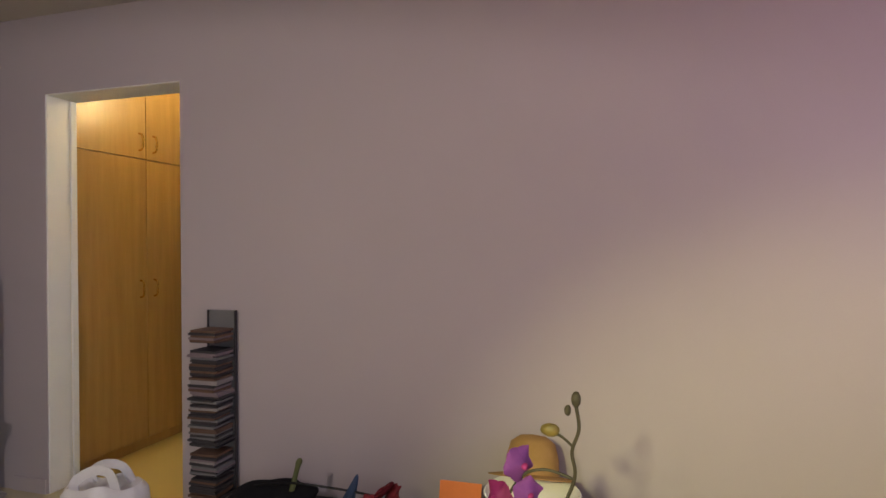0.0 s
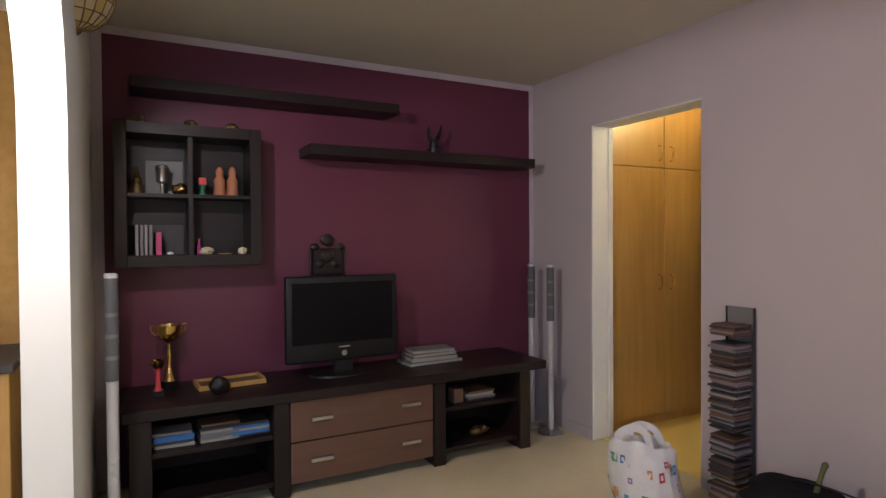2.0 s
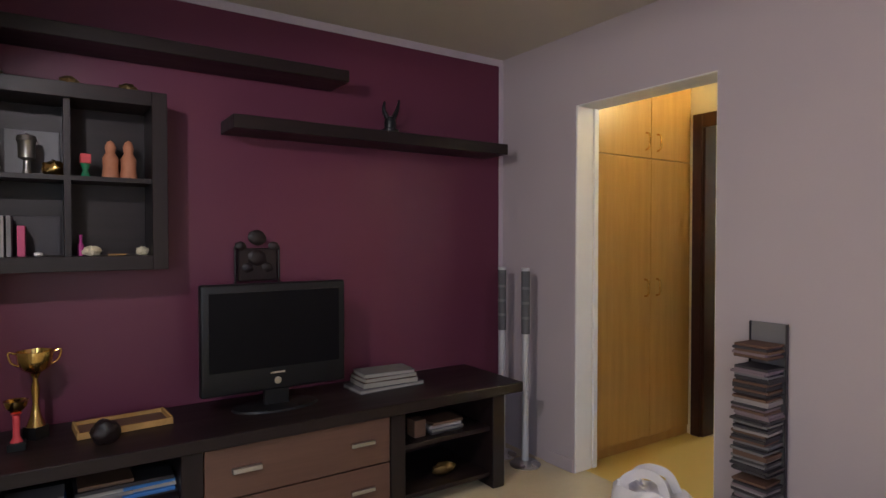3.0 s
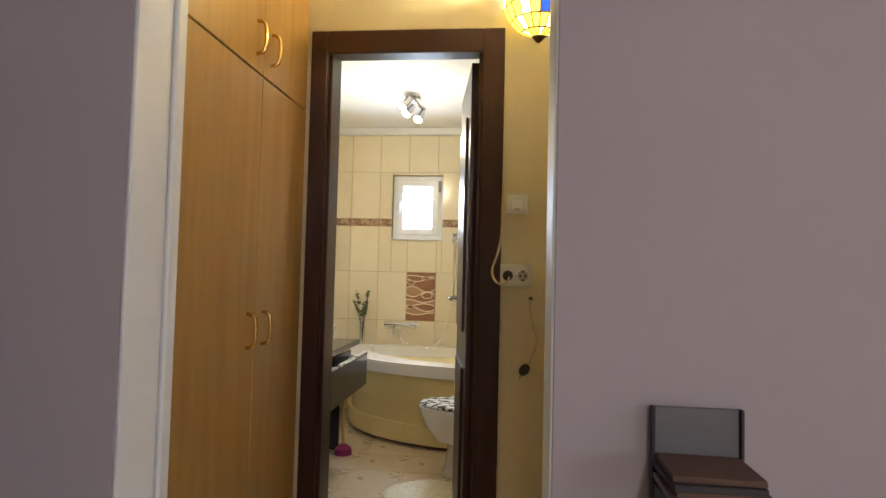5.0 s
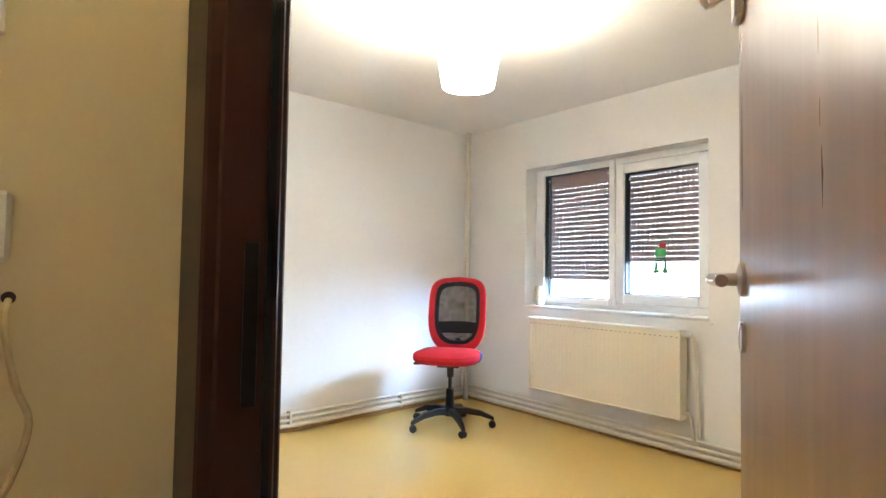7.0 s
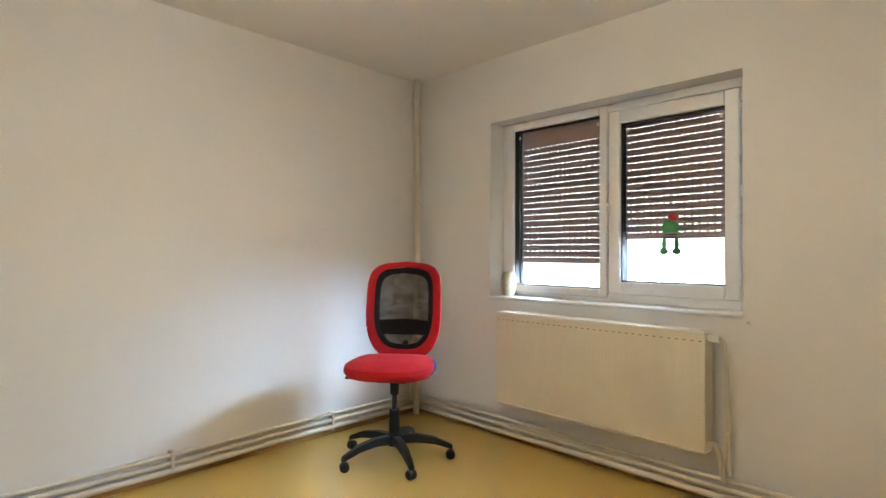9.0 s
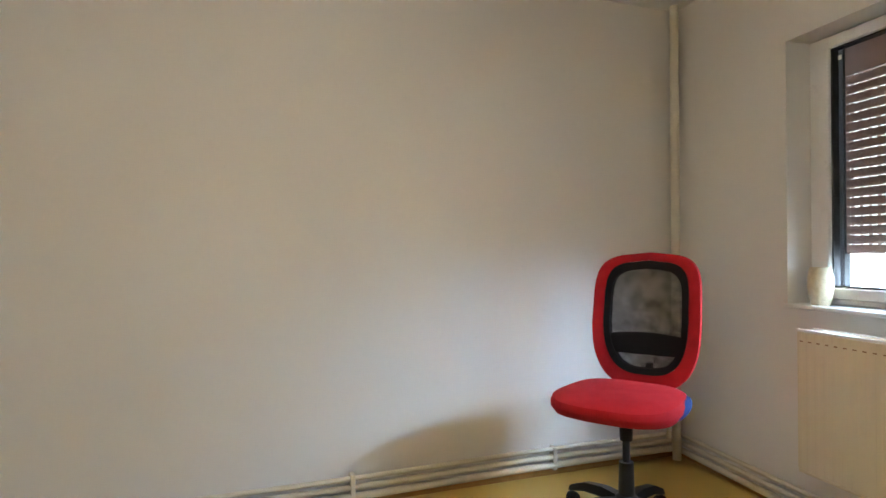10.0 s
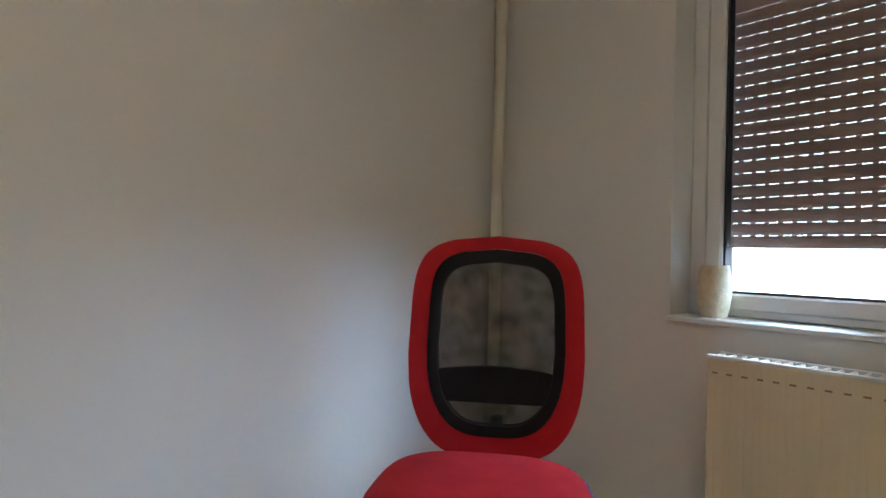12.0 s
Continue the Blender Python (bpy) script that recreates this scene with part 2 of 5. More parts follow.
def thing(name, label, category, m=None, group="", kind=""):
    ob = new(name)
    ob.empty_display_size = 0.1
    ob.matrix_world = m or Matrix()
    return tagged(ob, label, category, group, kind)


def box(x0, x1, y0, y1, z0, z1, bev=0.0, bm=None, seg=1):
    bm = bm or bmesh.new()
    r = bmesh.ops.create_cube(bm, size=1)
    for v in r["verts"]:
        v.co = Vector(((x0 + x1) / 2 + v.co.x * (x1 - x0), (y0 + y1) / 2 + v.co.y * (y1 - y0), (z0 + z1) / 2 + v.co.z * (z1 - z0)))
    if bev:
        es = list({e for v in r["verts"] for e in v.link_edges})
        bmesh.ops.bevel(bm, geom=es, offset=bev, segments=seg, affect='EDGES', profile=0.5)
    return bm


def lathe(profile, n=24, at=(0, 0, 0), bm=None, sx=1.0, sy=1.0):
    """Turns (radius, height) pairs round the upright axis."""
    bm = bm or bmesh.new()
    rings = []
    for r, z in profile:
        if r < 1e-5:
            rings.append([bm.verts.new((at[0], at[1], at[2] + z))])
        else:
            rings.append([bm.verts.new((at[0] + sx * r * math.cos(2 * math.pi * k / n), at[1] + sy * r * math.sin(2 * math.pi * k / n), at[2] + z)) for k in range(n)])
    for a, b in zip(rings, rings[1:]):
        for k in range(n):
            q = [a[k % len(a)], a[(k + 1) % len(a)], b[(k + 1) % len(b)], b[k % len(b)]]
            q = list(dict.fromkeys(q))
            if len(q) > 2:
                bm.faces.new(q)
    for ring in (rings[0], rings[-1]):
        if len(ring) > 2:
            bm.faces.new(ring)
    return bm


def tube(points, r, n=10, bm=None):
    """A round rod along points; r is one radius or one for each point."""
    bm = bm or bmesh.new()
    pts = [Vector(p) for p in points]
    rs = r if isinstance(r, (list, tuple)) else [r] * len(pts)
    rings, side = [], None
    for i, p in enumerate(pts):
        d = (pts[min(i + 1, len(pts) - 1)] - pts[max(i - 1, 0)]).normalized()
        if side is None:
            side = d.cross(Vector((0, 0, 1)) if abs(d.z) < 0.9 else Vector((1, 0, 0))).normalized()
        side = (side - d * side.dot(d)).normalized()
        up = d.cross(side)
        rings.append([bm.verts.new(p + rs[i] * (side * math.cos(2 * math.pi * k / n) + up * math.sin(2 * math.pi * k / n))) for k in range(n)])
    for a, b in zip(rings, rings[1:]):
        for k in range(n):
            bm.faces.new([a[k], a[(k + 1) % n], b[(k + 1) % n], b[k]])
    bm.faces.new(rings[0])
    bm.faces.new(rings[-1])
    return bm


def arc(points, steps=6):
    """Smooth points through the given ones."""
    pts = [Vector(p) for p in points]
    out = []
    for i in range(len(pts) - 1):
        p0, p1, p2, p3 = pts[max(i - 1, 0)], pts[i], pts[i + 1], pts[min(i + 2, len(pts) - 1)]
        for s in range(steps):
            t = s / steps
            out.append(0.5 * ((2 * p1) + (p2 - p0) * t + (2 * p0 - 5 * p1 + 4 * p2 - p3) * t * t + (3 * p1 - p0 - 3 * p2 + p3) * t ** 3))
    return out + [pts[-1]]


def prism(poly, z0, z1, bm=None):
    bm = bm or bmesh.new()
    lo, hi = [bm.verts.new((x, y, z0)) for x, y in poly], [bm.verts.new((x, y, z1)) for x, y in poly]
    bm.faces.new(lo)
    bm.faces.new(hi)
    for k in range(len(poly)):
        bm.faces.new([lo[k], lo[(k + 1) % len(poly)], hi[(k + 1) % len(poly)], hi[k]])
    return bm


def turned(bm, m):
    bmesh.ops.transform(bm, matrix=m, verts=bm.verts)
    return bm


def blob(at, size, amount=0.15, freq=6.0, sub=3, bm=None):
    """A lumpy rounded body."""
    out = bm or bmesh.new()
    r = bmesh.ops.create_icosphere(out, subdivisions=sub, radius=1)
    for v in r["verts"]:
        k = 1 + amount * noise.noise(v.co * freq * 0.35 + Vector(at))
        v.co = Vector((at[0] + v.co.x * size[0] * k, at[1] + v.co.y * size[1] * k, at[2] + v.co.z * size[2] * k))
    return out


def wall(name, mat, axis, lo, hi, a0, a1, holes=(), z0=0.0, z1=None, label="", parent=None):
    """A wall across axis from lo to hi, along a0 to a1, with holes (from, to, bottom, top) through it."""
    z1 = H if z1 is None else z1
    bm = bmesh.new()

    def piece(p, q, r, s):
        if q - p > 1e-4 and s - r > 1e-4:
            box(*((lo, hi, p, q) if axis == "x" else (p, q, lo, hi)), r, s, bm=bm)
    at = a0
    for p, q, r, s in sorted(holes):
        piece(at, p, z0, z1)
        piece(p, q, z0, r)
        piece(p, q, s, z1)
        at = q
    piece(at, a1, z0, z1)
    return tagged(obj(name, bm, mat), label or name.replace("_", " "), "wall", kind="structure")

# ---- structure ----
S = "structure"
LX0, LX1 = 0.0, 5.6


def slab(name, mat, b, label, category="floor"):
    return tagged(obj(name, box(*b), mat), label, category, kind=S)


slab("floor_living", "floor_tile", (0, 5.6, -3.0, 0.09, -0.12, 0), "polished cream stone-look living room floor")
slab("floor_kitchen", "floor_tile", (0, 5.2, -5.4, -3.0, -0.12, 0), "polished cream kitchen floor")
slab("floor_hall", "lino", (0, 1.81, 0.09, 1.26, -0.12, 0), "yellow lino hall floor")
slab("floor_bedroom", "lino", (1.81, 5.28, 0.09, 4.74, -0.12, 0), "yellow streaked lino bedroom floor")
slab("floor_bathroom", "grout", (-0.16, 1.76, 1.26, 4.155, -0.12, -0.004), "grouted bathroom floor bed under beige tiles")
slab("ceiling_living", "ceil", (0, 5.6, -3.07, 0.09, H, H + 0.15), "matt living room ceiling, its white darkened to stand in for dim light", "ceiling")
slab("ceiling_kitchen", "white", (0, 5.6, -5.6, -3.07, H, H + 0.15), "white kitchen ceiling", "ceiling")
slab("ceiling_hall", "white", (0, 1.81, 0.09, 1.26, H, H + 0.15), "white hall ceiling", "ceiling")
slab("ceiling_bedroom", "white", (1.81, 5.6, 0.09, 4.95, H, H + 0.15), "white bedroom ceiling", "ceiling")
slab("ceiling_bathroom", "white", (-0.3, 1.81, 1.26, 4.35, H, H + 0.15), "white bathroom ceiling", "ceiling")

OP = (0.662, 1.537, 0.0, 2.15)
wall("wall_passage", "lilac", "y", 0.0, 0.09, 0.0, 5.6, [OP], label="pale lilac living room wall with a passage")
wall("wall_passage_hall_side", "cream", "y", 0.09, 0.18, 0.0, 1.81, [OP], label="cream hall side of the passage wall")
wall("wall_bedroom_south", "white", "y", 0.09, 0.18, 1.81, 5.58, label="white bedroom wall")
wall("wall_plum", "plum", "x", -0.2, 0.0, -3.07, 0.0, label="dark plum painted feature wall")
# unseen wall; its opening is added to hold the pinkish fill lamp
wall("wall_living_east", "lilac", "x", 5.6, 5.8, -3.07, 0.09, [(-2.2, -0.7, 0.9, 2.1)], label="pale lilac living room wall, unseen, with an opening added for the fill lamp")
wall("wall_hall_west", "cream", "x", -0.1, 0.0, 0.09, 1.26, label="cream hall wall behind the wardrobe")
BD = (0.30, 1.08, 0.0, 2.10)
wall("wall_hall_east", "cream", "x", 1.76, 1.81, 0.18, 1.26, [BD], label="cream hall wall with the bedroom doorway")
wall("wall_bedroom_west", "white", "x", 1.81, 1.835, 0.18, 4.55, [BD], label="white bedroom wall with the doorway")
TD = (0.69, 1.35, 0.0, 2.195)
wall("wall_hall_north", "cream", "y", 1.20, 1.26, 0.0, 1.76, [TD], label="cream hall wall with the bathroom doorway")
wall("wall_bathroom_south", "grout", "y", 1.26, 1.32, -0.16, 1.76, [TD], label="tiled bathroom wall with the doorway")
wall("wall_bathroom_stub", "grout", "x", 0.50, 0.612, 1.32, 1.64, label="short tiled bathroom wall beside the door")
wall("wall_bathroom_west", "grout", "x", -0.3, -0.168, 1.26, 4.35, label="tiled bathroom side wall")
wall("wall_bathroom_east", "tile", "x", 1.70, 1.76, 1.32, 4.155, label="cream tiled bathroom wall")
BW = (0.405, 0.865, 1.56, 2.14)
wall("wall_bathroom_north", "grout", "y", 4.163, 4.35, -0.168, 1.76, [BW], label="tiled bathroom wall with a small window")
# the pipe wall of the bedroom runs a few degrees askew
SKEW = Matrix.Translation((3.0, 4.475, 0)) @ Matrix.Rotation(radians(5.64), 4, 'Z') @ Matrix.Translation((-3.0, -4.55, 0))
wall("wall_bedroom_north", "white", "y", 4.55, 4.75, 1.75, 5.62, label="white bedroom wall with pipes along its foot").matrix_world = SKEW
WN = (2.26, 3.92, 0.94, 2.13)
wall("wall_bedroom_window", "white", "x", 5.28, 5.58, 0.18, 4.73, [WN], label="white bedroom wall with a deep window opening")
wall("wall_kitchen_south", "cream", "y", -5.6, -5.4, 0.0, 5.2, label="cream kitchen wall")
wall("wall_kitchen_west", "straw", "x", -0.2, 0.0, -5.6, -3.07, label="warm tan kitchen wall")
# unseen wall; its opening is added behind the cool fill lamp
wall("wall_kitchen_east", "cream", "x", 5.2, 5.4, -5.6, -3.07, [(-4.75, -3.45, 0.9, 2.1)], label="cream kitchen wall, unseen, with an opening added behind the fill lamp")

# wall with the arch between living room and kitchen
AX0, AX1, ATOP, AR = 1.42, 4.7, 2.26, 0.50
bm = box(0, AX0, -3.10, -2.96, 0, H)
box(AX1, 5.6, -3.10, -2.96, 0, H, bm=bm)
box(AX0, AX1, -3.10, -2.96, ATOP, H, bm=bm)
for cx, sgn in ((AX0, 1), (AX1, -1)):
    poly = [(cx, ATOP)]
    for k in range(13):
        a = math.pi / 2 * k / 12
        poly.append((cx + sgn * (AR - AR * math.sin(a)), ATOP - AR + AR * math.cos(a)))
    lo = [bm.verts.new((x, -3.10, z)) for x, z in poly]
    hi = [bm.verts.new((x, -2.96, z)) for x, z in poly]
    bm.faces.new(lo), bm.faces.new(hi)
    for k in range(len(poly)):
        bm.faces.new([lo[k], lo[(k + 1) % len(poly)], hi[(k + 1) % len(poly)], hi[k]])
tagged(obj("wall_arch", bm, "white"), "pale wall with a wide round-cornered arch to the kitchen", "wall", kind=S)

# pale strip round the plum wall
for nm, b in (("trim", (0.0, 0.008, -2.96, -0.0, 2.525, H)), ("trim", (0.0, 0.008, -0.035, 0.0, 0, 2.525)), ("trim", (0.0, 0.008, -2.96, -2.905, 0, 2.525))):
    tagged(obj(nm, box(*b, bev=0.002), "trim"), "pale lilac edging strip of the plum wall", "trim", kind=S)
# white lining of the passage
bm = box(0.662, 0.672, 0.003, 0.128, 0, 2.15, 0.003)
box(0.662, 0.664, 0.128, 0.146, 0, 2.15, bm=bm)
box(0.662, 0.676, 0.146, 0.186, 0, 2.15, 0.004, bm)
box(1.531, 1.537, 0.005, 0.184, 0, 2.15, 0.0015, bm)
box(0.676, 1.531, 0.003, 0.184, 2.144, 2.15, 0.0015, bm)
tagged(obj("trim", bm, "gloss_white"), "white painted lining of the passage", "trim", kind=S)
# baseboards
for b, mt, lb in (((0.42, 0.66, -0.012, 0, 0, 0.08), "lilac", "lilac painted baseboard"), ((1.54, 5.6, -0.012, 0, 0, 0.08), "lilac", "lilac painted baseboard"),
                  ((1.86, 5.27, 4.538, 4.55, 0, 0.05), "straw", "tan lino skirting"), ((5.268, 5.28, 0.18, 4.69, 0, 0.05), "straw", "tan lino skirting")):
    bb = tagged(obj("baseboard", box(*b, bev=0.003), mt), lb, "baseboard", kind=S)
    if b[2] == 4.538:
        bb.matrix_world = SKEW


def casing(name, label, pieces, mat):
    t = thing(name, label, "door frame", kind=S)
    for nm, b in pieces:
        part(nm, box(*b, bev=0.004), mat, t)
    return t


bath_frame = casing("door_frame_bathroom", "dark mahogany bathroom door frame", [
    ("jamb", (0.69, 0.72, 1.20, 1.33, 0, 2.162)), ("jamb", (1.322, 1.35, 1.20, 1.33, 0, 2.162)), ("head", (0.69, 1.35, 1.20, 1.33, 2.162, 2.195)),
    ("architrave", (0.635, 0.705, 1.178, 1.20, 0, 2.234)), ("architrave", (1.337, 1.424, 1.178, 1.20, 0, 2.234)), ("architrave", (0.705, 1.337, 1.178, 1.20, 2.138, 2.234))], "mahogany")
bed_frame = casing("door_frame_bedroom", "dark mahogany bedroom door frame", [
    ("jamb", (1.755, 1.841, 1.062, 1.08, 0, 2.07)), ("jamb", (1.755, 1.841, 0.30, 0.33, 0, 2.07)), ("head", (1.755, 1.841, 0.30, 1.08, 2.07, 2.10)),
    ("architrave", (1.736, 1.76, 1.066, 1.168, 0, 2.18)), ("architrave", (1.736, 1.76, 0.205, 0.314, 0, 2.18)), ("architrave", (1.736, 1.76, 0.314, 1.066, 2.085, 2.18)),
    ("architrave", (1.835, 1.852, 1.07, 1.15, 0, 2.18)), ("architrave", (1.835, 1.852, 0.205, 0.314, 0, 2.18)), ("architrave", (1.835, 1.852, 0.314, 1.066, 2.085, 2.18))], "mahogany")
part("strike_plate", box(1.79, 1.81, 1.058, 1.062, 1.02, 1.24, 0.001), "black", bed_frame, "dark lock plate")
part("rubber_seal", box(1.82, 1.83, 1.057, 1.062, 0, 2.07), "black", bed_frame)

# ---- doors ----


def lever(parent, x, z, y, side, flip=1, mat="steel"):
    """Lever handle with its rose and key rose on the face y of a leaf that lies along x."""
    h = part("door_handle", lathe([(0.0, 0), (0.026, 0), (0.026, 0.006), (0.010, 0.010), (0.010, 0.045), (0, 0.045)], 16), mat, parent, "steel lever handle", True)
    h.data.transform(Matrix.Translation((x, y, z)) @ Matrix.Rotation(radians(-90 * side), 4, 'X'))
    yy = y + side * 0.043
    part("lever", tube(arc([(x, yy, z), (x + flip * 0.03, yy + side * 0.004, z), (x + flip * 0.12, yy, z - 0.002)], 4), 0.009, 10), mat, h, smooth=True)
    k = part("key_rose", lathe([(0.0, 0), (0.024, 0), (0.024, 0.006), (0.009, 0.008), (0, 0.008)], 16), mat, parent, smooth=True)
    k.data.transform(Matrix.Translation((x, y, z - 0.088)) @ Matrix.Rotation(radians(-90 * side), 4, 'X'))


# bedroom leaf: local x along the leaf from its hinges, y towards the hall side
ang = radians(32.4)
bdoor = thing("door_bedroom", "walnut-brown veneered door standing half open", "door", Matrix.Translation((1.87, 0.325, 0)) @ Matrix.Rotation(ang, 4, 'Z'), kind=S)
part("leaf", box(0.0, 0.73, -0.02, 0.02, 0.008, 2.055, 0.003), "walnut_z", bdoor)
part("edge_band", box(0.7302, 0.7322, -0.019, 0.019, 0.01, 2.053), "oak_edge", bdoor, "light oak edge")
lever(bdoor, 0.685, 1.20, 0.02, 1, -1)
lever(bdoor, 0.685, 1.20, -0.02, -1, -1)
hk = part("coat_hook", box(0.655, 0.70, 0.0205, 0.035, 1.60, 2.0, 0.004), "gloss_white", bdoor, "white over-door hook panel")
part("hook", tube(arc([(0.678, 0.035, 1.66), (0.678, 0.07, 1.63), (0.678, 0.085, 1.68)], 4), 0.006, 8), "gloss_white", hk, smooth=True)

ang = math.atan2(0.63, -0.09)
tdoor = thing("door_bathroom", "dark mahogany panelled bathroom door opened inwards", "door", Matrix.Translation((1.305, 1.335, 0)) @ Matrix.Rotation(ang, 4, 'Z'), kind=S)
part("leaf", box(0.0, 0.62, -0.02, 0.02, 0.008, 2.15, 0.003), "mahogany", tdoor)
for z0, z1 in ((0.18, 0.85), (1.0, 1.95)):
    part("panel", box(0.11, 0.51, 0.0205, 0.032, z0, z1, 0.009), "mahogany", tdoor)
lever(tdoor, 0.565, 1.13, 0.02, 1, -1)

# ---- wardrobe in the hall ----
wr = thing("wardrobe", "tall oak-veneer built-in wardrobe with brass bow handles", "wardrobe")
part("body", box(0.02, 0.60, 0.185, 1.198, 0, 2.50, 0.002), "oak_edge", wr)
for (y0, y1), hy in (((0.19, 0.746), 0.690), ((0.750, 1.176), 0.808)):
    for z0, z1, hz in ((0.07, 1.897, 1.055), (1.903, 2.49, 2.01)):
        d = part("door", box(0.6005, 0.622, y0, y1, z0, z1, 0.002), "oak", wr)
        hb = part("handle", tube(arc([(0.622, hy, hz - 0.055), (0.648, hy, hz - 0.045), (0.654, hy, hz), (0.648, hy, hz + 0.045), (0.622, hy, hz + 0.055)], 4), 0.006, 8), "brass", d, "polished brass bow handle", True)

# ---- living room furniture ----
TZ, FX = 0.57, 0.57
tv = thing("tv_bench", "long wenge TV bench with walnut drawers", "tv stand")
part("top", box(0.02, FX + 0.02, -2.83, -0.33, TZ - 0.055, TZ, 0.004), "wenge_y", tv)
for y0, y1 in ((-2.80, -2.70), (-2.12, -2.035), (-1.165, -1.085), (-0.53, -0.45)):
    part("leg", box(0.03, FX, y0, y1, 0, TZ - 0.0555, 0.003), "wenge_z", tv)
part("back", box(0.022, 0.03, -2.70, -0.53, 0.05, TZ - 0.056), "wenge_y", tv)
for y0, y1 in ((-2.70, -2.12), (-1.085, -0.53)):
    part("shelf", box(0.03, FX - 0.03, y0, y1, 0.315, 0.34, 0.002), "wenge_y", tv)
    part("base_shelf", box(0.03, FX - 0.03, y0, y1, 0.06, 0.085, 0.002), "wenge_y", tv)
part("drawer_box", box(0.03, FX - 0.03, -2.03, -1.17, 0.06, TZ - 0.056), "wenge_y", tv)
for z0, z1 in ((0.065, 0.283), (0.29, 0.508)):
    d = part("drawer", box(FX - 0.028, FX - 0.008, -2.03, -1.17, z0, z1, 0.002), "walnut_y", tv, "walnut drawer front")
    for y in (-1.86, -1.32):
        part("handle", box(FX - 0.008, FX + 0.016, y - 0.062, y + 0.062, (z0 + z1) / 2 - 0.004, (z0 + z1) / 2 + 0.018, 0.003), "steel", d, "brushed steel bar handle")

cab = thing("wall_cabinet", "open dark wenge wall cabinet with four compartments", "cabinet")
Y0, Y1, Z0, Z1, CX = -2.855, -2.11, 1.245, 2.015, 0.26
part("back", box(0.003, 0.012, Y0 + 0.02, Y1 - 0.02, Z0 + 0.02, Z1 - 0.02), "wenge_y", cab)
for nm, b in (("side", (0.012, CX, Y0, Y0 + 0.062, Z0, Z1)), ("side", (0.012, CX, Y1 - 0.062, Y1, Z0, Z1)), ("top", (0.012, CX, Y0 + 0.062, Y1 - 0.062, Z1 - 0.062, Z1)),
              ("bottom", (0.012, CX, Y0 + 0.062, Y1 - 0.062, Z0, Z0 + 0.062))):
    part(nm, box(*b, bev=0.002), "wenge_z" if nm == "side" else "wenge_y", cab)
YM, ZM = (Y0 + Y1) / 2, (Z0 + Z1) / 2
part("divider", box(0.013, CX - 0.03, YM - 0.012, YM + 0.012, Z0 + 0.062, Z1 - 0.062), "wenge_z", cab)
for y0, y1 in ((Y0 + 0.062, YM - 0.012), (YM + 0.012, Y1 - 0.062)):
    part("shelf", box(0.013, CX - 0.03, y0, y1, ZM - 0.01, ZM + 0.01), "wenge_y", cab)

for nm, y0, y1, z0, z1 in (("wall_shelf", -2.77, -1.235, 2.195, 2.255), ("wall_shelf", -1.825, -0.16, 1.90, 1.965)):
    tagged(obj(nm, box(0.002, 0.25, y0, y1, z0, z1, 0.003), "wenge_y"), "long dark wenge floating wall shelf", "shelf", group="floating shelves")

tvs = thing("television", "black flat television switched off on the bench", "television")
part("housing", box(0.25, 0.305, -1.99, -1.29, 0.655, 1.168, 0.012, seg=3), "black", tvs, smooth=True)
part("screen", box(0.3051, 0.308, -1.955, -1.325, 0.765, 1.13), "screen", tvs, "dark glossy screen")
part("brand_mark", box(0.3052, 0.307, -1.675, -1.605, 0.735, 0.743), "steel", tvs, "pale lettering bar")
part("power_ring", turned(lathe([(0.012, 0), (0.017, 0), (0.017, 0.003), (0.012, 0.003)], 20), Matrix.Translation((0.305, -1.64, 0.70)) @ Matrix.Rotation(radians(90), 4, 'Y')), "steel", tvs)
part("neck", box(0.26, 0.295, -1.70, -1.58, TZ + 0.012, 0.66, 0.004), "black", tvs)
part("foot", lathe([(0, 0), (0.19, 0), (0.185, 0.010), (0.10, 0.016), (0, 0.016)], 32, (0.275, -1.64, TZ), sx=0.62, sy=1.1), "black", tvs, smooth=True)
# ---- bedroom window ----
win = thing("window_bedroom", "white plastic double window with shutters behind the glass", "window", kind=S)
FX0, FX1 = 5.40, 5.47


def frame_rect(bm, x0, x1, y0, y1, z0, z1, w, bev=0.004):
    box(x0, x1, y0, y0 + w, z0, z1, bev, bm)
    box(x0, x1, y1 - w, y1, z0, z1, bev, bm)
    box(x0, x1, y0 + w, y1 - w, z0, z0 + w, bev, bm)
    box(x0, x1, y0 + w, y1 - w, z1 - w, z1, bev, bm)
    return bm


part("window_frame", frame_rect(bmesh.new(), FX0 + 0.01, FX1 + 0.02, 2.262, 3.918, 0.942, 2.128, 0.05), "pvc", win)
part("mullion", box(FX0 + 0.01, FX1 + 0.02, 3.035, 3.075, 0.992, 2.078, 0.003), "pvc", win)
